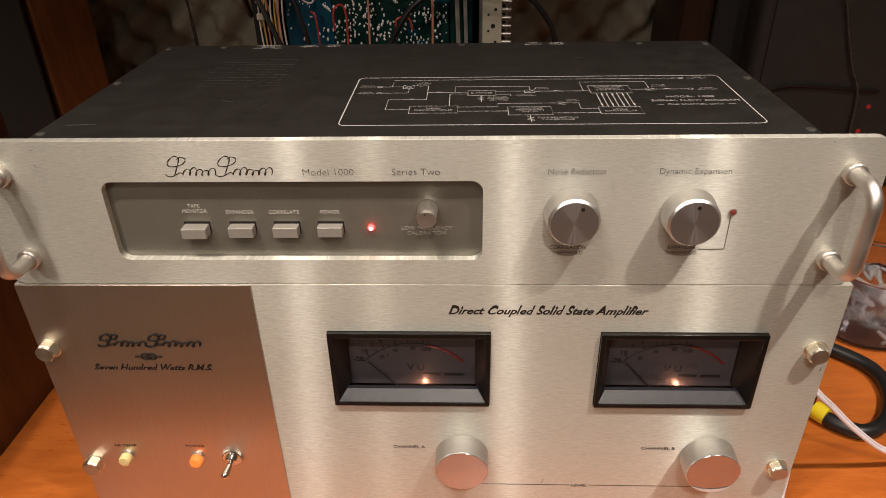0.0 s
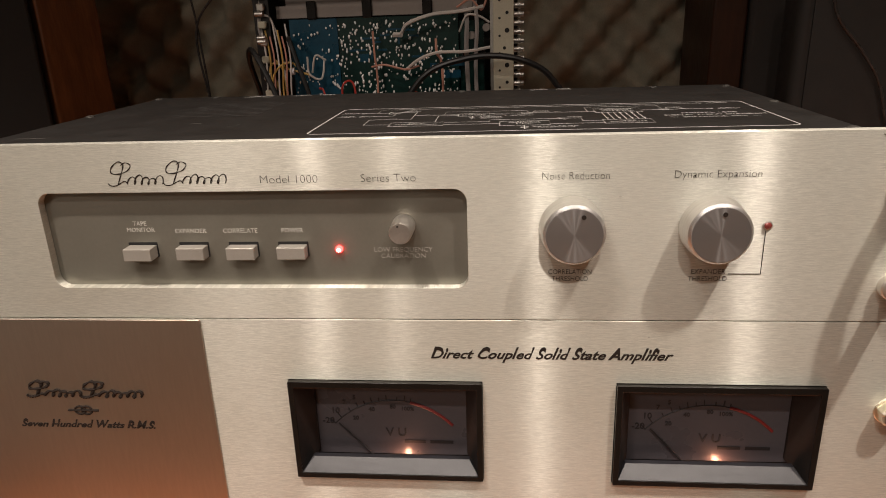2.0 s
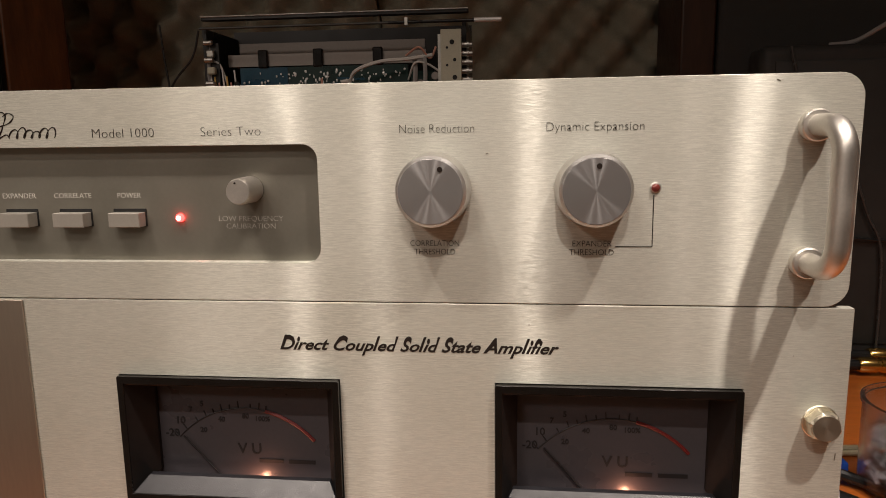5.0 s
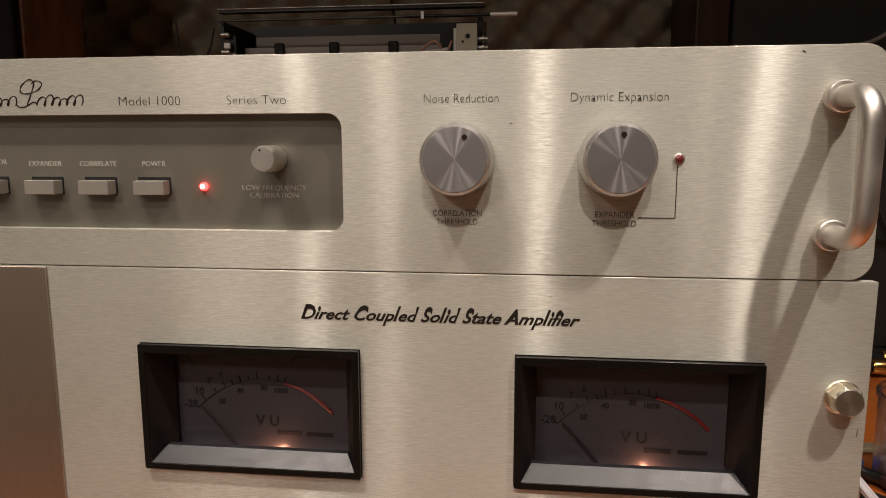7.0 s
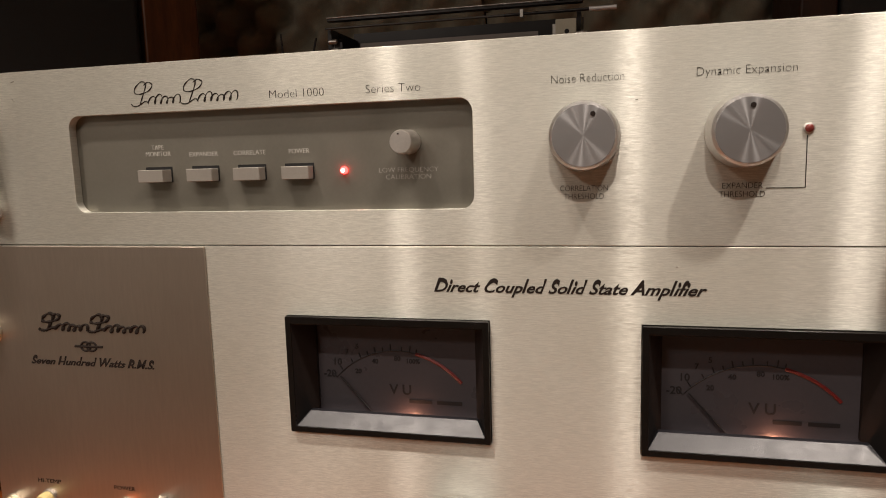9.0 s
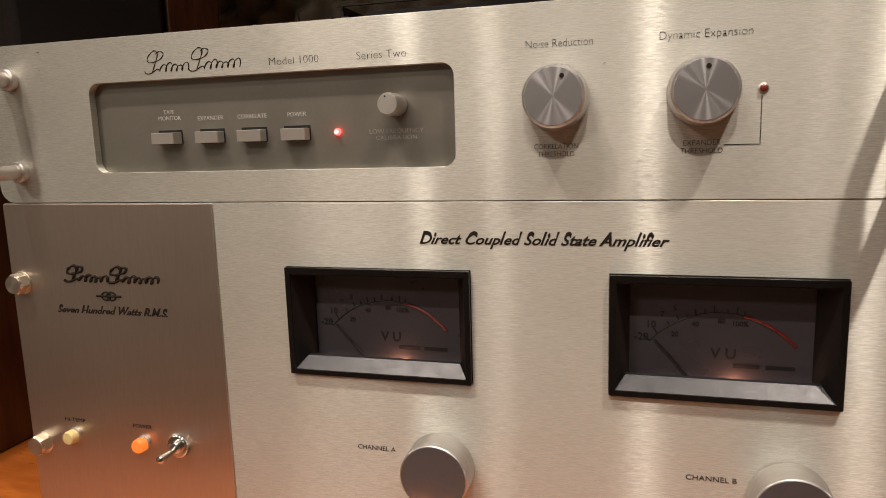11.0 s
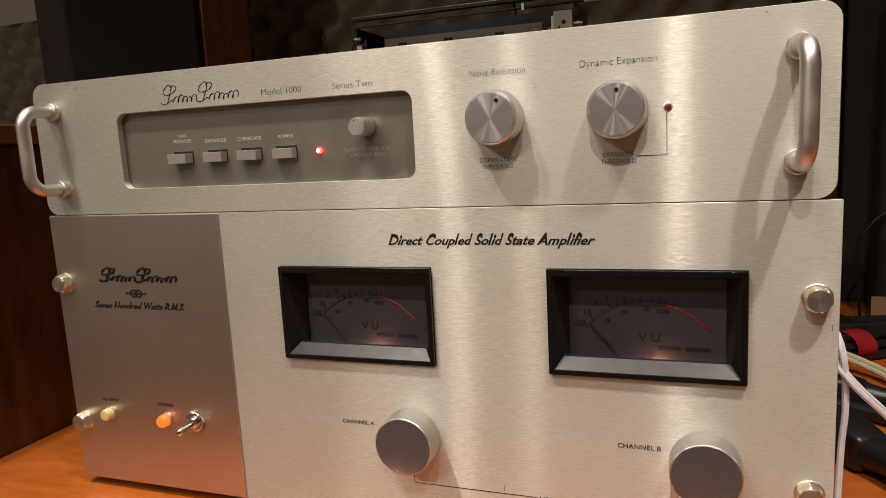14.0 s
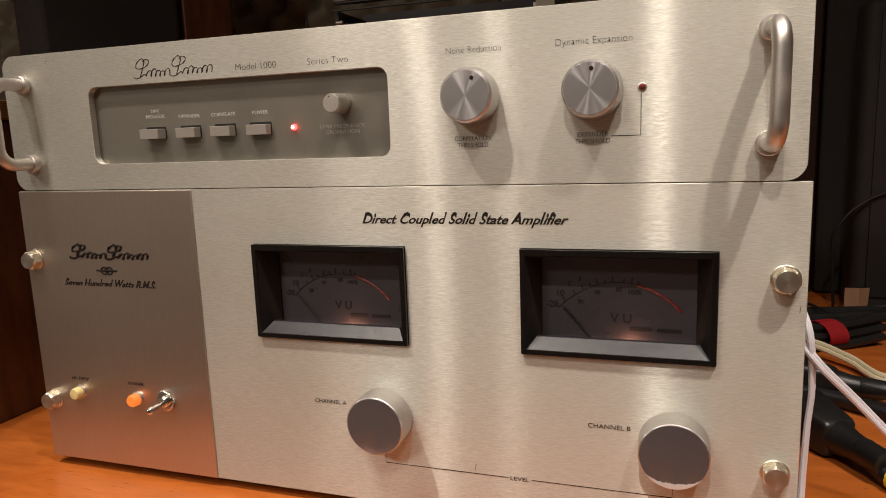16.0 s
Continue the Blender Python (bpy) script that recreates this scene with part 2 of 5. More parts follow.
M["dark_box"] = plain("matt_black_plastic", (0.034, 0.033, 0.031), 0.6, 0, 0.2, 200, 0, 0, 0.3)
M["rubber"] = plain("black_rubber", (0.012, 0.012, 0.012), 0.38, 0, 0.2, 200)
M["white_flex"] = plain("white_cable", (0.74, 0.72, 0.76), 0.35, 0, 0.04, 100)
M["cream_flex"] = plain("cream_cable", (0.62, 0.56, 0.38), 0.4, 0, 0.05, 100)
M["yellow"] = plain("yellow_tape", (0.80, 0.62, 0.02), 0.45, 0, 0.06, 100)
M["red_tie"] = plain("red_tie", (0.55, 0.02, 0.03), 0.8, 0, 0.15, 300, 0.0001)
M["gold"] = plain("gold_plated", (0.80, 0.55, 0.18), 0.2, 1.0, 0.05, 100)
M["blue"] = plain("blue_plastic", (0.02, 0.10, 0.55), 0.35, 0, 0.05, 100)
M["copper"] = plain("tan_card", (0.42, 0.24, 0.14), 0.6, 0, 0.1, 100)
M["foam"] = plain("grey_foam", (0.29, 0.265, 0.20), 0.95, 0, 0.2, 80, 0.0006)
M["wall"] = plain("cream_wall", (0.62, 0.59, 0.53), 0.8, 0, 0.04, 20, 0.0003)
M["ceiling"] = plain("white_ceiling", (0.55, 0.52, 0.48), 0.85, 0, 0.03, 20)
M["floor"] = wood("brown_floor", (0.10, 0.05, 0.025), (0.2, 0.11, 0.05), (1, 8, 8), 0.4)
M["pcb_blue"] = plain("blue_circuit_board", (0.004, 0.052, 0.090), 0.30, 0, 0.25, 90)
M["pcb_green"] = plain("green_circuit_board", (0.004, 0.026, 0.022), 0.30, 0, 0.5, 90)
M["solder"] = plain("solder", (0.90, 0.89, 0.87), 0.25, 0.15, 0.05, 100)
M["steel"] = plain("zinc_steel", (0.50, 0.48, 0.44), 0.4, 1.0, 0.15, 90)
M["ivory"] = plain("ivory_strip", (0.46, 0.43, 0.33), 0.55, 0, 0.1, 120)
M["pale"] = plain("pale_inner_panel", (0.27, 0.235, 0.21), 0.5, 0.2, 0.08, 60)
M["rail"] = plain("dark_rail", (0.022, 0.020, 0.019), 0.30, 0.3, 0.1, 100)
M["w_red"] = plain("red_wire", (0.5, 0.05, 0.035), 0.4, 0, 0.05, 100)
M["w_pink"] = plain("pink_wire", (0.55, 0.27, 0.20), 0.4, 0, 0.05, 100)
M["w_yellow"] = plain("ochre_wire", (0.55, 0.35, 0.10), 0.4, 0, 0.05, 100)
M["w_white"] = plain("white_wire", (0.62, 0.58, 0.54), 0.4, 0, 0.05, 100)
M["dim_wire"] = plain("dark_grey_wire", (0.05, 0.049, 0.048), 0.28, 0, 0.05, 100)
M["w_grey"] = plain("grey_wire", (0.28, 0.26, 0.25), 0.4, 0, 0.05, 100)
M["jar"] = clear("frosted_plastic", (0.86, 0.87, 0.93), 0.22, 1.35)
M["film"] = clear("clear_bag_film", (0.9, 0.9, 0.93), 0.08, 1.2)

# ---------------------------------------------------------------- mesh helpers
ORIGIN = {}


def thing(name, at, label, category, group="", kind=""):
    ob = new(name)
    ob.empty_display_size = 0.02
    ob.location = at
    ORIGIN[ob] = Vector(at)
    return tagged(ob, label, category, group, kind)


def part(name, bm, mat, parent=None, label="", at=None, bevel=0.0, sharp=35, smooth=True, kind="", world_space=True):
    """Links a bmesh as one mesh object under a thing or part. at: the part's own origin in the world."""
    base = ORIGIN[parent] if parent else Vector((0, 0, 0))
    own = Vector(at) if at is not None else base
    if world_space:
        bmesh.ops.translate(bm, verts=bm.verts, vec=-own)
    me = bpy.data.meshes.new(name)
    bmesh.ops.recalc_face_normals(bm, faces=bm.faces)
    bm.to_mesh(me)
    bm.free()
    return link(name, me, mat, parent, label, own, bevel, sharp, smooth, kind)


def link(name, me, mat, parent=None, label="", at=(0, 0, 0), bevel=0.0, sharp=35, smooth=True, kind=""):
    if mat is not None and not me.materials:
        me.materials.append(mat)
    if smooth:
        me.shade_smooth()
        me.set_sharp_from_angle(angle=radians(sharp))
    ob = new(name, me)
    ORIGIN[ob] = Vector(at)
    if parent:
        ob.parent = parent
        ob.location = ORIGIN[ob] - ORIGIN[parent]
    else:
        ob.location = at
    if bevel:
        mod = ob.modifiers.new("bevel", "BEVEL")
        mod.width, mod.segments, mod.limit_method, mod.angle_limit = bevel, 2, "ANGLE", radians(40)
    return tagged(ob, label, kind=kind)


def box(x0, y0, z0, x1, y1, z1, bm=None):
    bm = bm or bmesh.new()
    m = Matrix.LocRotScale(((x0 + x1) / 2, (y0 + y1) / 2, (z0 + z1) / 2), None, (abs(x1 - x0), abs(y1 - y0), abs(z1 - z0)))
    bmesh.ops.create_cube(bm, size=1, matrix=m)
    return bm


def round_box(x0, y0, z0, x1, y1, z1, r, seg=3):
    bm = box(x0, y0, z0, x1, y1, z1)
    bmesh.ops.bevel(bm, geom=bm.edges[:], offset=r, segments=seg, profile=0.5, affect="EDGES")
    return bm


def lathe(profile, at, axis="y", seg=48, bm=None):
    """profile: (radius, distance along the axis)."""
    bm = bm or bmesh.new()
    at = Vector(at)
    rings = []
    for r, d in profile:
        ring = []
        if r <= 1e-6:
            off = {"y": (0, d, 0), "z": (0, 0, d), "x": (d, 0, 0)}[axis]
            ring = [bm.verts.new(at + Vector(off))]
        else:
            for i in range(seg):
                a = 2 * math.pi * i / seg
                c, s = r * math.cos(a), r * math.sin(a)
                off = {"y": (c, d, s), "z": (c, s, d), "x": (d, c, s)}[axis]
                ring.append(bm.verts.new(at + Vector(off)))
        rings.append(ring)
    for a, b in zip(rings, rings[1:]):
        n = max(len(a), len(b))
        if n == 1:
            continue
        for i in range(n):
            j = (i + 1) % n
            f = [a[i % len(a)], a[j % len(a)], b[j % len(b)], b[i % len(b)]]
            f = list(dict.fromkeys(f))
            if len(f) > 2:
                bm.faces.new(f)
    for ring in (rings[0], rings[-1]):
        if len(ring) > 2:
            bm.faces.new(ring)
    return bm


def smooth_path(points, steps=8):
    """A Catmull-Rom line through the points."""
    p = [Vector(q) for q in points]
    if len(p) < 3:
        return p
    p = [p[0] * 2 - p[1]] + p + [p[-1] * 2 - p[-2]]
    out = []
    for a, b, c, d in zip(p, p[1:], p[2:], p[3:]):
        for i in range(steps):
            t = i / steps
            out.append(0.5 * ((2 * b) + (c - a) * t + (2 * a - 5 * b + 4 * c - d) * t * t + (3 * b - a - 3 * c + d) * t ** 3))
    return out + [p[-2]]


def tube(points, r, seg=8, steps=8, bm=None, flat=1.0):
    bm = bm or bmesh.new()
    path = smooth_path(points, steps) if steps else [Vector(q) for q in points]
    side = None
    rings = []
    for i, q in enumerate(path):
        d = (path[min(i + 1, len(path) - 1)] - path[max(i - 1, 0)]).normalized()
        if side is None:
            side = d.cross(Vector((0, 0, 1)) if abs(d.z) < 0.9 else Vector((1, 0, 0)))
        side = (side - d * side.dot(d)).normalized()
        top = side.cross(d).normalized()
        rr = r(i / (len(path) - 1)) if callable(r) else r
        rings.append([bm.verts.new(q + rr * (math.cos(a) * side + flat * math.sin(a) * top)) for a in (2 * math.pi * k / seg for k in range(seg))])
    for a, b in zip(rings, rings[1:]):
        for i in range(seg):
            j = (i + 1) % seg
            bm.faces.new((a[i], a[j], b[j], b[i]))
    bm.faces.new(rings[0])
    bm.faces.new(rings[-1])
    return bm


def round_rect(x0, z0, x1, z1, r, seg=8):
    pts = []
    for cx, cz, a0 in ((x1 - r, z1 - r, 0), (x0 + r, z1 - r, 90), (x0 + r, z0 + r, 180), (x1 - r, z0 + r, 270)):
        if r <= 0:
            pts.append((cx, cz))
            continue
        for i in range(seg + 1):
            a = radians(a0 + 90 * i / seg)
            pts.append((cx + r * math.cos(a), cz + r * math.sin(a)))
    return pts


def plate(outer, holes, y0, y1):
    """An upright plate in x and z with holes through it, from y0 (front) to y1."""
    bm = bmesh.new()
    edges = []
    for loop in [outer] + holes:
        vs = [bm.verts.new((x, y0, z)) for x, z in loop]
        edges += [bm.edges.new((a, b)) for a, b in zip(vs, vs[1:] + vs[:1])]
    bmesh.ops.triangle_fill(bm, edges=edges, use_beauty=True, use_dissolve=False)
    back = bmesh.ops.extrude_face_region(bm, geom=bm.faces[:])
    bmesh.ops.translate(bm, verts=[v for v in back["geom"] if isinstance(v, bmesh.types.BMVert)], vec=(0, y1 - y0, 0))
    return bm


def frustum(o, i, y0, y1, bm=None):
    """Four sloping walls from the opening o at y0 to the opening i at y1; openings as x0, z0, x1, z1. Returns the four quads' corners."""
    co = [(o[0], y0, o[1]), (o[2], y0, o[1]), (o[2], y0, o[3]), (o[0], y0, o[3])]
    ci = [(i[0], y1, i[1]), (i[2], y1, i[1]), (i[2], y1, i[3]), (i[0], y1, i[3])]
    return [(co[k], co[(k + 1) % 4], ci[(k + 1) % 4], ci[k]) for k in range(4)]


def slab(quad, depth, bm=None):
    """A quad thickened along y."""
    bm = bm or bmesh.new()
    a = [bm.verts.new(q) for q in quad]
    b = [bm.verts.new((q[0], q[1] + depth, q[2])) for q in quad]
    bm.faces.new(a)
    bm.faces.new(b[::-1])
    for i in range(4):
        j = (i + 1) % 4
        bm.faces.new((a[i], b[i], b[j], a[j]))
    return bm


def lettering(text, x, z, height, mat, parent, y=0.0, width=None, align="LEFT", thin=0.0, shear=0.0, flat=False, name="lettering", depth=0.00016):
    """Words in the built-in font on an upright face at y, or flat on top (then z is the y of the line and y its height)."""
    cu = bpy.data.curves.new(name, "FONT")
    k = height * 1.38
    cu.body, cu.size, cu.align_x, cu.shear, cu.offset = text, 1.0, align, shear, thin / k
    cu.extrude, cu.resolution_u = depth / k, 3
    ob = bpy.data.objects.new(name, cu)
    scene.collection.objects.link(ob)
    bpy.context.view_layer.update()
    me = bpy.data.meshes.new_from_object(ob.evaluated_get(bpy.context.evaluated_depsgraph_get()))
    bpy.data.objects.remove(ob)
    co = np.zeros(len(me.vertices) * 3)
    me.vertices.foreach_get("co", co)
    co = co.reshape(-1, 3) * k
    if width:
        w = co[:, 0].max() - co[:, 0].min()
        mid = {"LEFT": co[:, 0].min(), "CENTER": (co[:, 0].max() + co[:, 0].min()) / 2, "RIGHT": co[:, 0].max()}[align]
        co[:, 0] = (co[:, 0] - mid) * width / w
    base = ORIGIN[parent]
    out = np.empty_like(co)
    if flat:
        out[:, 0], out[:, 1], out[:, 2] = x + co[:, 0], z + co[:, 1], y + co[:, 2]
    else:
        out[:, 0], out[:, 1], out[:, 2] = x + co[:, 0], y - co[:, 2], z + co[:, 1]
    out -= np.array(base)
    me.vertices.foreach_set("co", out.reshape(-1))
    me.update()
    me.materials.clear()
    return link(name, me, mat, parent, "", base, smooth=False)


def script_line(words, x, z, height, parent, y, width, thin):
    """A slanted line of writing with low small letters and tall capitals."""
    ob = lettering(words, x, z, height, M["ink"], parent, y, width, thin=thin, shear=0.42)
    base = z - ORIGIN[parent].z
    for v in ob.data.vertices:
        h = (v.co.z - base) / height
        if h > 0:
            v.co.z = base + height * (h * 0.74 if h < 0.70 else 0.518 + (h - 0.70) * 1.75)
    return ob


def strokes(paths, r, mat, parent, name, label="", flat=1.0, steps=6):
    """Inked lines, each a part of its own; r may follow the stroke."""
    made = [part(name, tube(p, r, 6, steps, None, flat), mat, parent, label) for p in paths]
    return made[0]

# ---------------------------------------------------------------- the room
RX0, RX1, RY0, RY1, FLOOR = -1.9, 2.4, -4.2, 0.86, -0.74


def setting(name, bm, mat, label, category, bevel=0.0):
    return tagged(part(name, bm, mat, None, bevel=bevel, at=(0, 0, 0)), label, category, kind="structure")


setting("floor", box(RX0 - 0.1, RY0 - 0.1, FLOOR - 0.1, RX1 + 0.1, RY1 + 0.1, FLOOR), M["floor"], "brown wooden floor under the desk", "floor")
setting("ceiling", box(RX0 - 0.1, RY0 - 0.1, CEIL, RX1 + 0.1, RY1 + 0.1, CEIL + 0.1), M["ceiling"], "white painted ceiling with recessed lamps", "ceiling")
setting("wall_north", box(RX0 - 0.1, RY1, FLOOR, RX1 + 0.1, RY1 + 0.1, CEIL), M["wall"], "cream painted wall behind the foam", "wall")
setting("wall_south", box(RX0 - 0.1, RY0 - 0.1, FLOOR, RX1 + 0.1, RY0, CEIL), M["wall"], "cream painted wall of the room", "wall")
setting("wall_west", box(RX0 - 0.1, RY0, FLOOR, RX0, RY1, CEIL), M["wall"], "cream painted wall of the room", "wall")
setting("wall_east", box(RX1, RY0, FLOOR, RX1 + 0.1, RY1, CEIL), M["wall"], "cream painted wall of the room", "wall")

for lx, ly, watts, beam in DOWNLIGHTS:
    d = thing("downlight", (lx, ly, CEIL), "round white recessed ceiling lamp, switched on", "ceiling lamp", "ceiling lamps")
    part("trim_ring", lathe([(0.050, -0.001), (0.052, -0.008), (0.064, -0.006), (0.066, 0.0)], (lx, ly, CEIL), "z", 40), M["ceiling"], d)

# ring round the added fill light; no such lamp is known here
d = thing("fill_lamp_ring", (*FILL_AT, CEIL), "unseen round ceiling ring, added to hold the fill light", "ceiling lamp")
part("shade_ring", lathe([(0.215, -0.080), (0.225, -0.078), (0.235, -0.01), (0.235, 0.0), (0.10, 0.0)], (*FILL_AT, CEIL), "z", 48), M["ceiling"], d)


def build_desk():
    desk = thing("desk", (0, 0.2, FLOOR), "orange-brown wooden desk with a worn varnished top", "desk")
    part("desktop", box(-1.5, -0.10, -0.032, 1.5, 0.84, 0.0), M["desk"], desk, bevel=0.004)
    for x in (-1.42, 1.42):
        for y in (-0.04, 0.78):
            part("leg", box(x - 0.03, y - 0.03, FLOOR, x + 0.03, y + 0.03, -0.032), M["dark_wood"], desk, bevel=0.003)
    part("apron", box(-1.39, -0.05, -0.11, 1.39, -0.03, -0.032), M["dark_wood"], desk)


build_desk()


def build_foam(name, x0, x1, z0, z1, y, label):
    """Egg-crate foam: rounded lumps in staggered rows."""
    step = 0.011
    nx, nz = int((x1 - x0) / step), int((z1 - z0) / step)
    verts, faces = [], []
    for j in range(nz + 1):
        for i in range(nx + 1):
            x, z = x0 + i * step, z0 + j * step
            k = math.cos(x * 2 * math.pi / 0.075) * math.cos(z * 2 * math.pi / 0.088)
            verts.append((x, y - 0.034 - 0.031 * k - 0.002 * noise.noise(Vector((x * 30, z * 30, 1))), z))
    w = nx + 1
    for j in range(nz):
        for i in range(nx):
            faces.append((j * w + i, j * w + i + 1, (j + 1) * w + i + 1, (j + 1) * w + i))
    n = len(verts)
    rim = [(x0, z0), (x0 + nx * step, z0), (x0 + nx * step, z0 + nz * step), (x0, z0 + nz * step)]
    verts += [(x, y - 0.001, z) for x, z in rim]
    front = [0, nx, nz * w + nx, nz * w]
    lines = [list(range(0, w)), [j * w + nx for j in range(nz + 1)], [nz * w + i for i in range(nx, -1, -1)], [j * w for j in range(nz, -1, -1)]]
    for k in range(4):
        faces.append(tuple(lines[k]) + (n + (k + 1) % 4, n + k))
    faces.append((n, n + 3, n + 2, n + 1))
    me = bpy.data.meshes.new(name)
    me.from_pydata(verts, [], faces)
    me.update()
    return tagged(link(name, me, M["foam"], sharp=80), label, "acoustic foam")


for k in range(4):
    tagged(build_foam("acoustic_foam", -1.45 + 0.675 * k, -1.45 + 0.675 * (k + 1) - 0.002, 0.0, 0.556, RY1, "dark grey egg-crate acoustic foam tile on the wall"), group="foam tiles")

# ---------------------------------------------------------------- the upper unit: signal processor
UX, JZ = -0.0017, 0.1985          # its middle, the joint between the two front panels
PT = 0.287                        # top of its panel
unit = thing("signal_processor", (UX, 0.1, JZ), "silver rack signal processor with black case, on the amplifier", "hi-fi unit")
WIN = (-0.1735, 0.215, 0.0330, 0.2635)
front = part("front_panel", plate(round_rect(UX - 0.2415, JZ + 0.0003, UX + 0.2415, PT, 0.009), [round_rect(*WIN, 0.0062)], 0.0, 0.0048), M["alu"], unit, "brushed aluminium front panel", bevel=0.0003)
recess = part("recessed_panel", plate(round_rect(WIN[0] - 0.004, WIN[1] - 0.004, WIN[2] + 0.004, WIN[3] + 0.004, 0.008), [], 0.0050, 0.0062), M["recess"], unit, "grey sunken control panel")
case = part("case", box(UX - 0.2105, 0.0064, 0.2005, UX + 0.2105, 0.211, 0.2850), M["case"], unit, "black painted metal case, scuffed", bevel=0.0012)
TOP = 0.2850
for sx in (-1, 1):
    for sy in (0.016, 0.110, 0.200):
        c = (UX + sx * 0.2055, sy, TOP)
        part("screw", lathe([(0.0028, 0.0), (0.0027, 0.0005), (0.0016, 0.0009), (0.0, 0.0010)], c, "z", 16), M["scratch"], case, at=c)
for k, c in enumerate(((0.155, 0.203, TOP), (-0.165, 0.204, TOP), (0.02, 0.204, TOP))):
    part("screw", lathe([(0.0028, 0.0), (0.0027, 0.0005), (0.0016, 0.0009), (0.0, 0.0010)], c, "z", 16), M["scratch"], case, at=c)
for i in range(11):                # vent slots, raised louvres
    y = 0.102 + i * 0.0064
    part("vent_slat", round_box(-0.153, y, TOP - 0.0006, -0.098, y + 0.0030, TOP + 0.00006, 0.00005, 1), M["case"], case)
for x0, y0, x1, y1 in ((-0.098, 0.058, -0.094, 0.066), (-0.20, 0.030, -0.184, 0.031), (-0.125, 0.072, -0.118, 0.070), (0.10, 0.160, 0.106, 0.166)):
    strokes([[(x0, y0, TOP), (x1, y1, TOP)]], 0.00018, M["scratch"], case, "scratch", "pale scratch", steps=0)

# signal flow diagram printed on the case
DZ = TOP + 0.0001


def flow_lines(paths, r=0.00020):
    strokes([[(x / 1000, y / 1000, DZ) for x, y in p] for p in paths], r, M["screen_ink"], case, "printed_line", "white printed line", 0.2, 0)


def flow_box(x0, y0, x1, y1):
    flow_lines([[(x0, y0), (x1, y0), (x1, y1), (x0, y1), (x0, y0 - 0.3)]])


def flow_ring(x, y):
    flow_lines([[(x + 1.5 * math.cos(a), y + 1.2 * math.sin(a)) for a in (math.pi * k / 6 for k in range(13))]], 0.00023)


def flow_arrow(x, y, dx, dy):
    bm = bmesh.new()
    n = Vector((-dy, dx, 0))
    a = Vector((x, y, 0))
    tip = a + Vector((dx, dy, 0)) * 4
    vs = [bm.verts.new(Vector((q.x / 1000, q.y / 1000, DZ + 0.0002))) for q in (a + n * 0.8, a - n * 0.8, tip)]
    bm.faces.new(vs)
    part("printed_arrow", bm, M["screen_ink"], case)


flow_lines([[(p[0] * 1000, p[1] * 1000) for p in round_rect(-0.0465, 0.0265, 0.1865, 0.1170, 0.004, 4)] + [(186.5, 113)]], 0.00032)
flow_lines([[(-29.5, 97), (-16, 97)], [(-23, 97), (-23, 111), (160.5, 111)], [(-28.5, 84), (-12, 84), (-12, 93)]])
flow_lines([[(-9, 98.5), (0, 98.5), (0, 71), (-23, 71), (-23, 52.5), (-9, 52.5)], [(0, 84.5), (25, 84.5)], [(17, 84.5), (17, 96), (63.5, 96), (63.5, 88)]])
flow_lines([[(42, 86), (60, 86)], [(42, 80), (51, 80), (51, 77)], [(14, 58.5), (14, 81), (25, 81)]])
flow_lines([[(19, 56.5), (42.5, 56.5), (42.5, 62.5), (80, 62.5)], [(19, 49), (48, 49)], [(73, 45), (100, 45)], [(90, 60), (90, 52.5), (100, 52.5)], [(80, 62.5), (90, 62.5), (90, 58)]])
flow_lines([[(66, 85.5), (100, 85.5)], [(96, 85.5), (96, 104), (137, 104), (137, 90)], [(125, 88), (160.5, 88)], [(60, 42), (60, 30)], [(33, 78), (33, 66)]])
flow_box(25, 78, 42, 88)
flow_box(-9, 46, 19, 58.5)
flow_box(48, 42, 73, 56)
flow_box(100, 81, 125, 96)
flow_box(100, 43, 124, 55)
flow_box(-16, 93, -9, 100)
flow_box(60, 83, 66, 88)
flow_box(135, 86, 140, 90)
flow_lines([[(-16, 93), (-9, 100)], [(-16, 100), (-9, 93)], [(60, 83), (66, 88)], [(135, 86), (140, 90)]], 0.00022)
flow_lines([[(103 + 3.1 * k, 81), (103 + 3.1 * k, 55)] for k in range(7)])
for k in range(7):
    flow_arrow(103 + 3.1 * k, 76 if k % 2 else 60, 0, 1 if k % 2 else -1)
for x, y in ((-31, 97), (-30, 84), (162, 111), (162, 88)):
    flow_ring(x, y)
for x, y, dx in ((6, 84.5, 1), (-8, 71, -1), (78, 85.5, 1), (146, 88, 1)):
    flow_arrow(x, y, dx, 0)
flow_lines([[(58, 39), (62, 37), (58, 35), (62, 33)], [(31, 75), (35, 73), (31, 71), (35, 69)], [(78, 65), (82, 63), (78, 61), (82, 59)]], 0.00022)
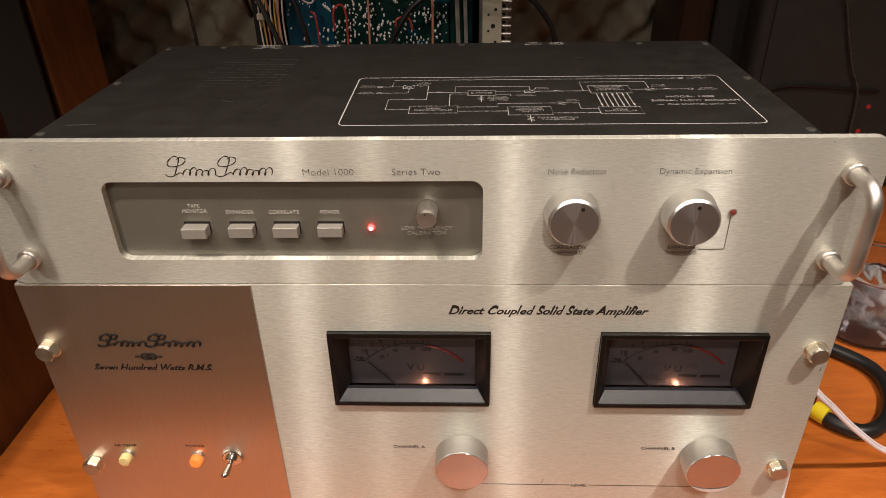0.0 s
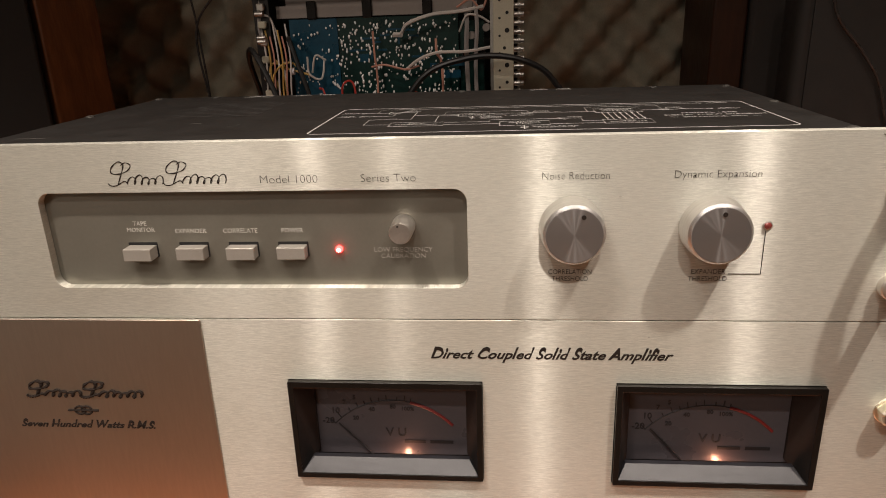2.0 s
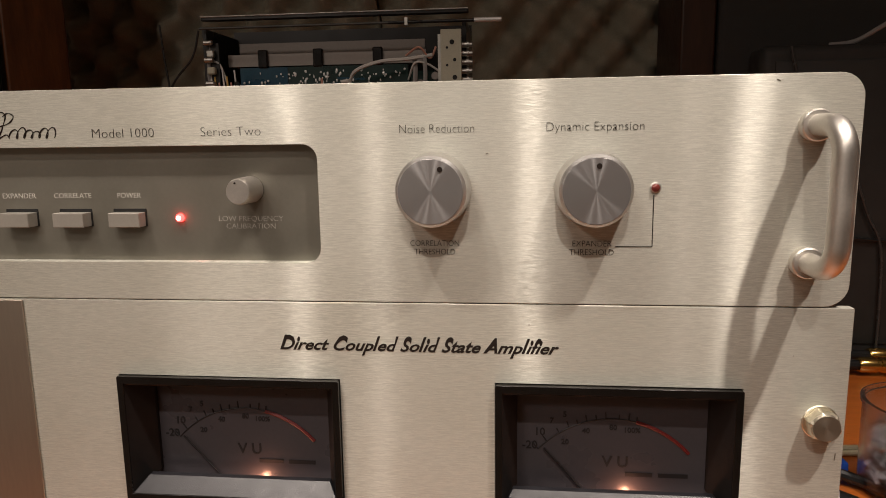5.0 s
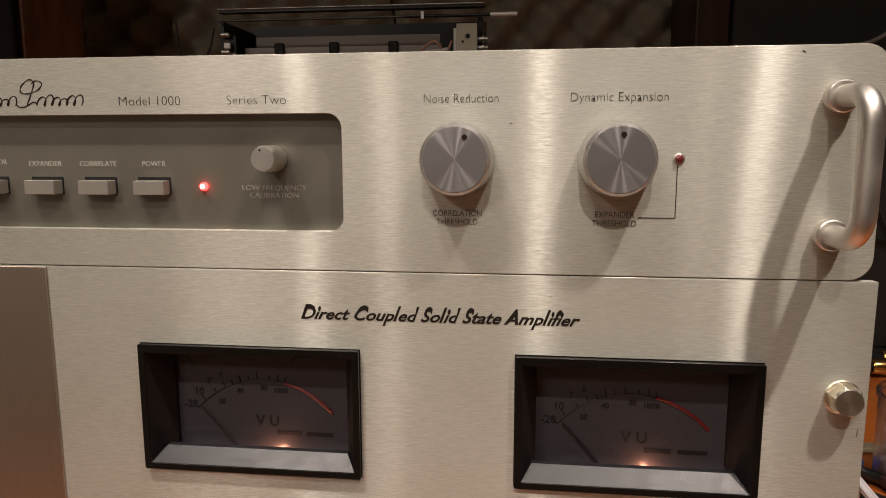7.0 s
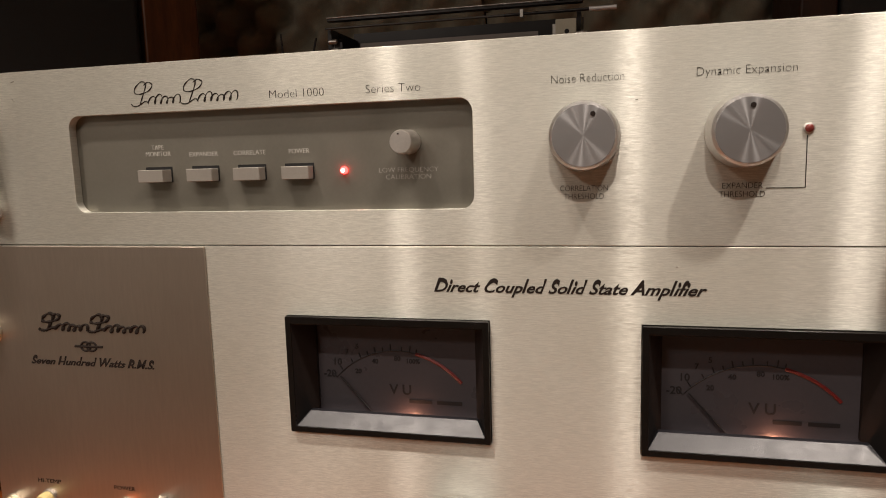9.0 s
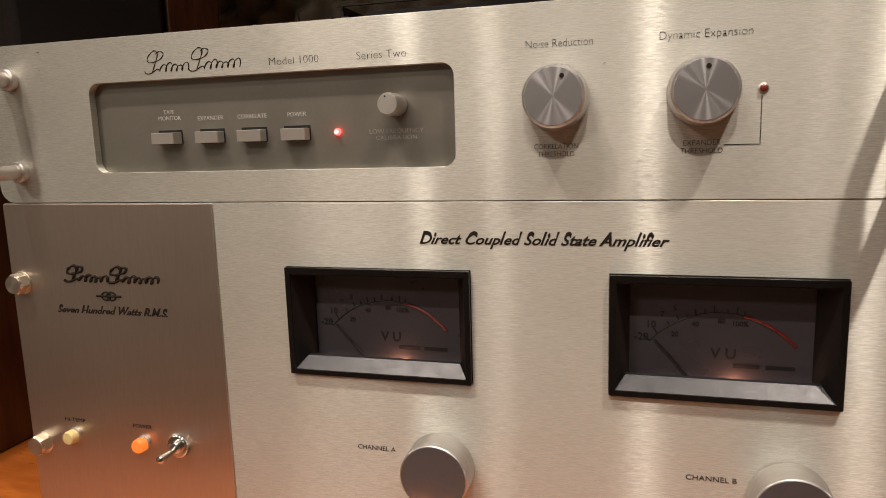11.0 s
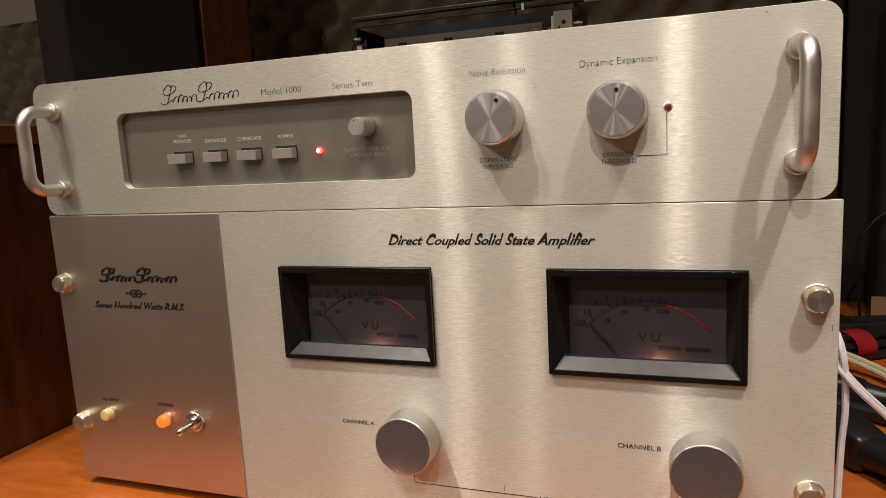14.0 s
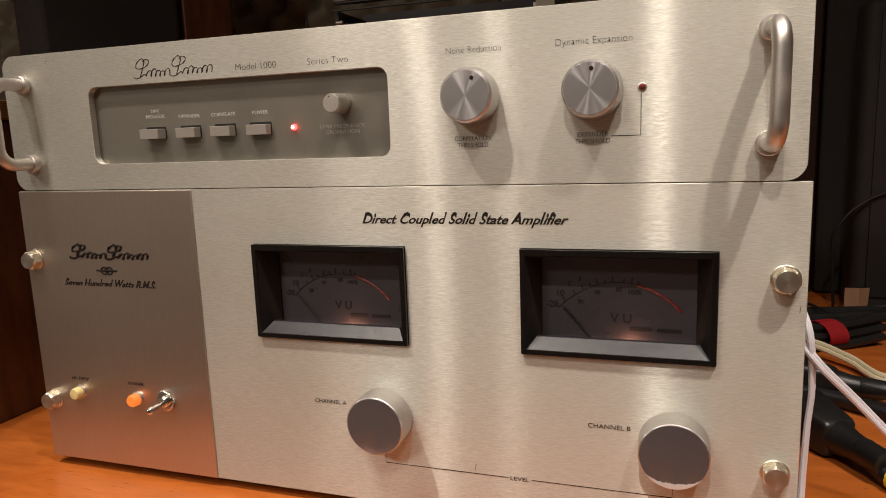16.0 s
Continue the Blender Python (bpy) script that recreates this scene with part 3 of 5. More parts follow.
for words, x, y, h, w in (
        ("MAIN\nINPUT", -38.5, 98.5, 2.0, 10), ("TAPE\nINPUT", -38.5, 85.0, 2.0, 10), ("TAPE\nMONITOR\nSWITCH", -3.5, 104.5, 1.8, 10),
        ("EXPANDER", 33.5, 82.0, 2.4, 13), ("EXPANDER\nTHRESHOLD\nCONTROL", 43, 73.5, 2.0, 13), ("UNLIMIT\nINDICATOR", 60, 78.5, 1.8, 13),
        ("SIGNAL\nPRECONDITIONER", 5, 53.3, 2.3, 22), ("THRESHOLD\nPOSITIONING\nSYSTEM", 60.5, 52.5, 2.1, 16), ("CORRELATION\nTHRESHOLD", 75, 36.5, 2.2, 22),
        ("LF CAL\nADJUST", 87, 68.0, 1.8, 8), ("BYPASS\nSWITCH", 71, 92.0, 1.8, 9), ("CORRELATOR\nDYNAMIC\nGATE SYSTEM", 112.5, 92.3, 2.2, 18), ("LOGIC\nCONTROLLER", 112, 50.0, 2.2, 18),
        ("TAPE\nOUTPUT", 172, 112.0, 1.8, 12), ("MAIN\nOUTPUT", 172, 89.0, 2.0, 12), ("BYPASS\nSWITCH", 144, 95.5, 1.8, 9),
        ("MODEL 1000", 157.5, 71.5, 3.2, 28), ("SIGNAL FLOW DIAGRAM", 158.5, 64.5, 3.2, 51), ("ONE CHANNEL ONLY", 157, 57.7, 2.6, 32)):
    lettering(words, x / 1000, y / 1000, h / 1000, M["screen_ink"], case, DZ, w / 1000, "CENTER", -0.00009, flat=True, depth=0.00004)
flow_lines([[(134.5, 58.8), (138.5, 58.8)], [(175.5, 58.8), (179.5, 58.8)]], 0.00023)
for words, x, w in (("CONTROL\nGAIN", -130, 20), ("MAIN\nOUTPUT", -98, 14), ("MAIN\nINPUT", -79, 11), ("TAPE\nOUTPUT", 75, 13), ("TAPE\nINPUT", 93, 11)):
    lettering(words, x / 1000, 0.2065, 0.0030, M["screen_ink"], case, DZ, w / 1000, "CENTER", -0.00003, flat=True, depth=0.00004)
lettering("LOW      HIGH", -0.130, 0.1990, 0.0026, M["screen_ink"], case, DZ, 0.022, "CENTER", -0.00003, flat=True, depth=0.00004)


def brand_flourish(x, z, size, parent, y, heavy, count=(5, 5), tall=1.0):
    """Two swashes with a low wave behind each, a plain mark in place of the maker's name."""
    paths = []
    for n, cx in zip(count, (0.0, 5.3)):
        paths.append([(cx + 0.25, 0.0), (cx + 0.75, 1.2), (cx + 1.05, 2.2), (cx + 0.6, 2.5), (cx - 0.1, 1.9), (cx - 0.2, 1.3), (cx + 0.4, 1.15), (cx + 1.35, 1.5), (cx + 1.75, 2.1), (cx + 1.3, 2.4), (cx + 0.8, 2.1)])
        paths.append([(cx - 0.7, 0.15), (cx - 0.45, -0.12), (cx + 0.1, -0.1), (cx + 0.9, 0.35), (cx + 1.2, 0.1)])
        run = []
        for q in range(n * 8 + 1):
            a = 2 * math.pi * q / 8
            h = 0.42 + 0.10 * math.sin(1.7 * (q // 8))
            zz = h * (1 - math.cos(a))
            run.append((cx + 1.2 + 0.66 * q / 8 - 0.20 * math.sin(a) + 0.28 * zz, zz))
        paths.append(run)
    pts = [[(x + px * size, y, z + pz * size * tall) for px, pz in p] for p in paths]
    return strokes(pts, lambda t: heavy * (0.55 + 0.45 * math.sin(9 * math.pi * t) ** 2), M["ink"], parent, "maker_mark", "dark flowing ink mark")


brand_flourish(-0.1325, 0.2675, 0.0051, front, 0.0, 0.00034, (5, 6), 0.85)
lettering("Model 1000", -0.0622, 0.2672, 0.0040, M["ink"], front, 0.0, 0.0270, thin=-0.00014)
lettering("Series Two", -0.0150, 0.2672, 0.0040, M["ink"], front, 0.0, 0.0252, thin=-0.00014)
lettering("Noise Reduction", 0.0670, 0.2672, 0.0037, M["ink"], front, 0.0, 0.0295, thin=-0.00014)
lettering("Dynamic Expansion", 0.1245, 0.2672, 0.0037, M["ink"], front, 0.0, 0.0368, thin=-0.00014)
for words, cx in (("CORRELATION\nTHRESHOLD", 0.0803), ("EXPANDER\nTHRESHOLD", 0.1425)):
    lettering(words, cx, 0.2222, 0.0025, M["ink"], front, 0.0, 0.0198 if cx < 0.1 else 0.0172, "CENTER", -0.00005)
strokes([[(0.1515, 0.0, 0.2222), (0.1657, 0.0, 0.2222), (0.1657, 0.0, 0.2425)]], 0.00022, M["ink"], front, "printed_line", steps=0)
c = (0.1662, 0.0, 0.2452)
part("indicator_lamp", lathe([(0.0021, 0.001), (0.0021, -0.0004), (0.0017, -0.0006)], c, "y", 24), M["satin"], unit, "unlit dark red indicator lamp", at=c)
part("lens", lathe([(0.00165, 0.0), (0.00155, -0.0008), (0.0009, -0.0013), (0.0, -0.0015)], c, "y", 24), M["led_off"], unit, "dark red lens", at=c)

# recessed controls
RYF = 0.0050
for words, x0, x1 in (("TAPE\nMONITOR", -0.1340, -0.1200), ("EXPANDER", -0.1095, -0.0940), ("CORRELATE", -0.0855, -0.0685), ("POWER", -0.0565, -0.0460)):
    lettering(words, (x0 + x1) / 2, 0.2457 if "\n" in words else 0.2418, 0.0023, M["white_ink"], recess, RYF, x1 - x0, "CENTER", -0.00003)
for k, x0 in enumerate((-0.1345, -0.1085, -0.0835, -0.0588)):
    x1 = x0 + 0.0148
    part("button_slot", plate(round_rect(x0, 0.2296, x1, 0.2372, 0.0003, 2), [], RYF - 0.0003, RYF + 0.0003), M["slot"], unit, "black button slot")
    out = (0.0075, 0.0062, 0.0062, 0.0055)[k]
    part("push_button", round_box(x0 + 0.0004, RYF - out, 0.2298, x1 - 0.0006, RYF, 0.2358, 0.0002, 1), M["button"], unit, "grey rectangular push button")
c = (-0.0290, RYF, 0.2333)
led = part("power_lamp", lathe([(0.0018, 0.0005), (0.0017, -0.0010), (0.0012, -0.0018), (0.0, -0.0022)], c, "y", 24), M["led"], unit, "small round red lamp, lit", at=c)
part("lamp_core", lathe([(0.0010, -0.0017), (0.0009, -0.0022), (0.0005, -0.0025), (0.0, -0.0026)], c, "y", 20), M["led_core"], led, "bright core of the lamp", at=c)
lettering("LOW FREQUENCY\nCALIBRATION", 0.0020, 0.2318, 0.0023, M["shaded_print"], recess, RYF, 0.0280, "CENTER", -0.00005)


def knob(name, at, r, depth, back_y, face_mat, side_mat, dot, parent, label, taper=1.04, cover=0.915):
    """A turned knob: slightly tapered side, chamfered rim, spun face and a pointer dot. dot: degrees from upright."""
    x, z = at
    c = (x, back_y, z)
    body = part(name, lathe([(r * taper * 0.97, -0.0006), (r * taper, -0.001), (r * 1.0, -depth + 0.0012), (r * (cover + 0.03), -depth + 0.0003), (r * (cover + 0.01), -depth)], c, "y", 72), side_mat, parent, label, at=c, sharp=30)
    f = (x, back_y - depth, z)
    part("knob_face", lathe([(r * cover, 0.0002), (r * (cover - 0.015), -0.0003), (r * 0.45, -0.00036), (0.0, -0.0004)], f, "y", 72), face_mat, body, "turned metal face", at=f)
    if dot is not None:
        a = radians(dot)
        d = (x + r * 0.68 * math.sin(a), back_y - depth - 0.0003, z + r * 0.68 * math.cos(a))
        part("pointer_dot", lathe([(r * 0.075, 0.0), (r * 0.075, -0.0003)], d, "y", 20), M["ink"], body, "black pointer dot", at=d)
    return body


knob("knob", (0.0805, 0.2450), 0.0137, 0.0133, 0.0, M["knob_face"], M["knob_side"], 24, unit, "silver turned aluminium control knob", 1.08)
knob("knob", (0.1425, 0.2450), 0.0137, 0.0133, 0.0, M["knob_face"], M["knob_side"], 5, unit, "silver turned aluminium control knob", 1.08)
knob("calibration_knob", (0.0030, 0.2452), 0.0053, 0.0143, RYF, M["satin"], M["satin"], -15, unit, "small silver calibration knob")


def handle(x, parent, out):
    """A bent round bar on two collars; out: which way it leans from the panel's edge."""
    z0, z1, d, r, k = 0.2165, 0.2680, 0.0238, 0.0041, 0.0100
    path = [(x, -0.002, z1)]
    for i in range(9):
        a = radians(90 * i / 8)
        path.append((x + out * 0.001 * i / 8, -(d - k) - k * math.sin(a), z1 - k + k * math.cos(a)))
    for i in range(9):
        a = radians(90 * i / 8)
        path.append((x + out * 0.001 * (1 - i / 8), -(d - k) - k * math.cos(a), z0 + k - k * math.sin(a)))
    path.append((x, -0.002, z0))
    ob = part("handle", tube(path, r, 24, 0), M["satin"], parent, "bent satin aluminium rack handle", at=(x, 0, z0), sharp=60)
    for z in (z0, z1):
        part("collar", lathe([(0.0060, 0.0), (0.0060, -0.0036), (0.0055, -0.0042), (0.0043, -0.0043)], (x, 0, z), "y", 32), M["satin"], ob, at=(x, 0, z))


handle(UX + 0.2245, unit, 1)
handle(UX - 0.2245, unit, -1)

# ---------------------------------------------------------------- the lower unit: power amplifier
amp = thing("power_amplifier", (0, 0.12, 0.0), "silver rack power amplifier with two meters, on the desk", "amplifier")
B0 = 0.0065
METERS = ((-0.0605, 0.0388), (0.1045, 0.2032))
MZ0, MZ1 = 0.1068, 0.1648
panel = part("front_panel", plate([(-0.2425, B0), (0.2425, B0), (0.2425, JZ - 0.0002), (-0.2425, JZ - 0.0002)], [[(a, MZ0), (b, MZ0), (b, MZ1), (a, MZ1)] for a, b in METERS], 0.0, 0.0048), M["alu"], amp, "brushed aluminium front panel", bevel=0.00025)
dark = part("side_plate", plate([(-0.2423, B0 + 0.0003), (-0.1018, B0 + 0.0003), (-0.1018, JZ - 0.0006), (-0.2423, JZ - 0.0006)], [], -0.0010, -0.0001), M["plate"], amp, "darker brushed metal plate", bevel=0.0002)
part("case", box(-0.2105, 0.0215, 0.008, 0.2105, 0.235, 0.1955), M["case"], amp, "black metal case", bevel=0.001)
for x in (-0.185, 0.185):
    for y in (0.022, 0.215):
        part("foot", lathe([(0.011, 0.0), (0.012, 0.001), (0.012, 0.0085)], (x, y, 0), "z", 24), M["rubber"], amp, "black rubber foot", at=(x, y, 0))

# writing on the panel
brand_flourish(-0.2000, 0.1535, 0.0057, dark, -0.001, 0.00100, (5, 6), 0.62)
strokes([[(-0.1825, -0.001, 0.1450), (-0.1655, -0.001, 0.1450)]], 0.0007, M["ink"], dark, "knot_mark", steps=0)
strokes([[(kx + 0.0030 * math.cos(a), -0.001, 0.1450 + 0.0024 * math.sin(a)) for a in (math.pi * q / 6 for q in range(13))] for kx in (-0.1758, -0.1722)], 0.0006, M["ink"], dark, "knot_mark", steps=0)
script_line("Seven Hundred Watts R.M.S.", -0.2115, 0.1345, 0.0046, dark, -0.001, 0.0760, 0.00020)
script_line("Direct Coupled Solid State Amplifier", 0.0135, 0.1778, 0.0063, panel, 0.0, 0.1170, 0.00020)
lettering("HI-TEMP", -0.2085, 0.0663, 0.0024, M["ink"], dark, -0.001, 0.0150, "CENTER")
lettering("POWER", -0.1605, 0.0663, 0.0024, M["ink"], dark, -0.001, 0.0130, "CENTER")
lettering("CHANNEL A", -0.0250, 0.0668, 0.0026, M["ink"], panel, 0.0, 0.0212)
lettering("CHANNEL B", 0.1400, 0.0678, 0.0026, M["ink"], panel, 0.0, 0.0222)
lettering("LEVEL", 0.1022, 0.0315, 0.0024, M["ink"], panel, 0.0, 0.0108, "CENTER")
strokes([[(0.0205, 0.0, 0.040), (0.0205, 0.0, 0.0328), (0.0955, 0.0, 0.0328)], [(0.1090, 0.0, 0.0328), (0.1838, 0.0, 0.0328), (0.1838, 0.0, 0.040)]], 0.00022, M["ink"], panel, "printed_line", steps=0)


def bolt(x, z, y, parent, turn, long=0.0068):
    c = (x, y, z)
    bm = bmesh.new()
    lathe([(0.0060, -0.0002), (0.0064, -0.0008), (0.0064, -long + 0.0014), (0.0056, -long + 0.0001), (0.0, -long + 0.0001)], c, "y", 6, bm)
    bmesh.ops.rotate(bm, verts=bm.verts, cent=c, matrix=Matrix.Rotation(radians(turn), 3, "Y"))
    ob = part("bolt", bm, M["nut"], parent, "hexagonal nickel bolt head", at=c, bevel=0.0003, sharp=20)
    part("bolt_face", lathe([(0.0056, -long + 0.0012), (0.0052, -long - 0.0001), (0.0, -long - 0.0002)], c, "y", 32), M["bolt_face"], ob, "turned round end", at=c)
    part("washer", lathe([(0.0069, 0.0), (0.0070, -0.0003), (0.0066, -0.0006)], c, "y", 32), M["nut"], ob, at=c)


for x, z, turn in ((-0.2352, 0.1512, 10), (-0.2345, 0.0505, 22), (0.2328, 0.1520, 15), (0.2318, 0.0530, 28)):
    bolt(x, z, -0.001 if x < 0 else 0.0, amp, turn)


def lamp_lens(x, z, mat, label):
    c = (x, -0.001, z)
    ob = part("pilot_lamp", lathe([(0.0047, 0.0), (0.0047, -0.0014), (0.0043, -0.0016)], c, "y", 32), M["satin"], amp, label, at=c)
    bm = bmesh.new()
    lathe([(0.0042, -0.0010), (0.0042, -0.0052), (0.0036, -0.0064), (0.0, -0.0068)], c, "y", 12, bm)
    part("lens", bm, mat, ob, "", at=c, sharp=50)


lamp_lens(-0.2095, 0.0578, M["cream_lens"], "unlit cream pilot lamp")
lamp_lens(-0.1605, 0.0572, M["amber_on"], "orange pilot lamp, lit")


def toggle(x, z):
    c = (x, -0.001, z)
    ob = part("toggle_switch", lathe([(0.0040, -0.0002), (0.0040, -0.0046), (0.0033, -0.0054), (0.0022, -0.0056)], c, "y", 32), M["chrome"], amp, "chrome toggle switch, turned down", at=c)
    bm = bmesh.new()
    n = 28
    lathe([(0.0069, 0.0), (0.0072, -0.0004), (0.0072, -0.0021), (0.0062, -0.0025), (0.0040, -0.0026)], c, "y", n * 2, bm)
    for v in bm.verts:
        d = Vector((v.co.x - x, 0, v.co.z - z))
        if d.length > 0.0066 and round(math.atan2(d.z, d.x) / math.pi * n) % 2:
            v.co -= d.normalized() * 0.0006
    part("knurled_ring", bm, M["chrome"], ob, "knurled chrome ring", at=c, sharp=20)
    tip = Vector((x - 0.0010, -0.0160, z - 0.0018))
    bm = tube([(x, -0.004, z - 0.001), tuple(Vector((x, -0.004, z - 0.001)).lerp(tip, 0.6)), tuple(tip)], lambda t: 0.0015 + 0.0012 * t, 16, 6)
    bmesh.ops.create_uvsphere(bm, u_segments=16, v_segments=8, radius=0.00268, matrix=Matrix.Translation(tip))
    part("lever", bm, M["chrome"], ob, "rounded chrome lever", at=c)


toggle(-0.1362, 0.0582)


def vu_meter(x0, x1, needle):
    z0, z1 = MZ0, MZ1
    m = part("vu_meter", plate(round_rect(x0 + 0.0002, z0 + 0.0002, x1 - 0.0002, z1 - 0.0002, 0.0006, 2), [round_rect(x0 + 0.0030, z0 + 0.0030, x1 - 0.0030, z1 - 0.0034, 0.0, 2)], -0.0026, 0.004),
             M["black_plastic"], amp, "black meter bezel with smoked dial", bevel=0.0004)
    o = (x0 + 0.0030, z0 + 0.0030, x1 - 0.0030, z1 - 0.0034)
    i = (x0 + 0.0092, z0 + 0.0076, x1 - 0.0092, z1 - 0.0064)
    y1, ys = 0.0118, 0.0044
    sill = (x0 + 0.0076, z0 + 0.0088, x1 - 0.0076, z1)
    for k, quad in enumerate(frustum(o, i, -0.0018, y1)):
        if k == 0:
            quad = frustum(o, sill, -0.0018, ys)[0]
        part("bezel_slope", slab(quad, 0.003), M["slope"] if k == 0 else M["dark_inner"], m, "grained grey sloping sill" if k == 0 else "", smooth=False)
    part("dial", plate([(i[0] - 0.003, i[1] - 0.003), (i[2] + 0.003, i[1] - 0.003), (i[2] + 0.003, i[3] + 0.003), (i[0] - 0.003, i[3] + 0.003)], [], y1 + 0.0022, y1 + 0.0030), M["dial"], m, "smoked grey dial plate")
    part("upper_lip", round_box(o[0] + 0.0004, -0.0022, o[3] - 0.0007, o[2] - 0.0004, -0.0008, o[3] + 0.0002, 0.0003, 2), M["black_plastic"], m, "shiny moulded lip")
    dy = y1 + 0.0021
    cx, cz, r = (x0 + x1) / 2 + 0.001, z0 - 0.0145, 0.0535

    def on_arc(deg, rr):
        return (cx + rr * math.sin(radians(deg)) * 0.86, dy, cz + rr * math.cos(radians(deg)) * 0.98)
    strokes([[on_arc(a, r) for a in range(-44, 13, 4)]], 0.00032, M["dial_ink"], m, "scale_arc", steps=3)
    strokes([[on_arc(a, r) for a in range(12, 45, 4)]], 0.00085, M["dial_red"], m, "red_scale_arc", "red end of the scale", steps=3)
    ticks = [(-44, 4.6), (-38, 3.4), (-30, 2.4), (-24, 3.2), (-19, 2.2), (-14, 3.2), (-9, 2.2), (-4, 3.4), (3, 2.2), (8, 3.4), (12, 2.4)]
    strokes([[on_arc(a, r), on_arc(a, r + h / 1000)] for a, h in ticks], 0.0003, M["dial_ink"], m, "scale_tick", steps=0)
    for words, a, rr, h in (("-20", -47, r + 0.0032, 0.0037), ("10", -39, r + 0.0045, 0.0035), ("7", -31, r + 0.0058, 0.0026), ("5", -24, r + 0.0055, 0.0026), ("20", -30, r - 0.0060, 0.0024), ("40", -16, r - 0.0050, 0.0024), ("80", 0, r - 0.0050, 0.0024), ("100%", 11, r - 0.0052, 0.0024)):
        p = on_arc(a, rr)
        lettering(words, p[0], p[2], h, M["dial_ink"], m, dy, None, "CENTER", 0.00008, name="dial_figure")
    lettering("V U", cx + 0.001, z0 + 0.0160, 0.0052, M["dial_ink"], m, dy, 0.0112, "CENTER", 0.00010, name="dial_figure")
    for a, b in ((0.0075, 0.0190), (0.0215, 0.0340)):
        bm = box(cx + a - 0.002, dy - 0.0002, z0 + 0.0118, cx + b - 0.002, dy + 0.0002, z0 + 0.0136)
        part("maker_bar", bm, M["dial_ink"], m, "dark printed bar")
    strokes([[(cx, dy - 0.0014, cz + 0.006), tuple(Vector(on_arc(needle, r - 0.001)) + Vector((0, -0.0014, 0)))]], lambda t: 0.00055 - 0.0002 * t, M["dial_ink"], m, "needle", "thin black needle", steps=0)
    b = (cx + 0.0065, ys + 0.0054, z0 + 0.0028)
    bm = bmesh.new()
    bmesh.ops.create_uvsphere(bm, u_segments=12, v_segments=8, radius=0.0014, matrix=Matrix.Translation(b))
    part("bulb", bm, M["bulb"], m, "tiny lit bulb behind the sill", at=b)


vu_meter(*METERS[0], -41)
vu_meter(*METERS[1], -41)

for x, z in ((0.0210, 0.0622), (0.1838, 0.0630)):
    kb = knob("level_knob", (x, z), 0.0174, 0.0155, 0.0, M["dull_face"], M["knob_side"], None, amp, "large silver level knob with grey face", 1.02, 0.965)
# torn film along the lower rim of the second level knob
bm = bmesh.new()
rnd = random.Random(3)
lo, hi = [], []
for q in range(29):
    a = radians(-140 + 100 * q / 28)
    bow = math.sin(math.pi * q / 28)
    top = 0.0165 - 0.0022 * bow - rnd.uniform(0, 0.0010) * bow
    lo.append((0.1838 + 0.01665 * math.cos(a), 0.0630 + 0.01665 * math.sin(a)))
    hi.append((0.1838 + top * math.cos(a), 0.0630 + top * math.sin(a)))
for y in (-0.01625, -0.0158):
    for (a0, a1), (b0, b1) in zip(zip(lo, lo[1:]), zip(hi, hi[1:])):
        bm.faces.new([bm.verts.new((px, y, pz)) for px, pz in (a0, a1, b1, b0)])
part("torn_film", bm, M["worn_rim"], kb, "white torn film edge", smooth=False)

# small knocks in the panels
for owner, px, pz, dx, dz in ((front, -0.2055, 0.2820, 0.002, 0.0004), (front, -0.2060, 0.2738, 0.0014, -0.0016), (front, 0.2085, 0.2850, 0.0012, -0.0006), (front, 0.1010, 0.2590, 0.0010, 0.0002),
                              (panel, 0.2210, 0.1790, 0.0004, 0.0), (panel, 0.0760, 0.0345, 0.0008, 0.0040), (panel, 0.0985, 0.0620, 0.0004, 0.0003), (panel, 0.1180, 0.1900, 0.0006, 0.0), (dark, -0.1050, 0.0230, 0.0006, 0.0004), (panel, 0.2395, 0.1360, 0.0002, 0.0030)):
    strokes([[(px, -0.00102 if owner is dark else 0.0, pz), (px + dx, -0.00102 if owner is dark else 0.0, pz + dz)]], 0.00022, M["recess"], owner, "scuff", "small dark scuff", steps=0)

# ---------------------------------------------------------------- behind: an open chassis on end


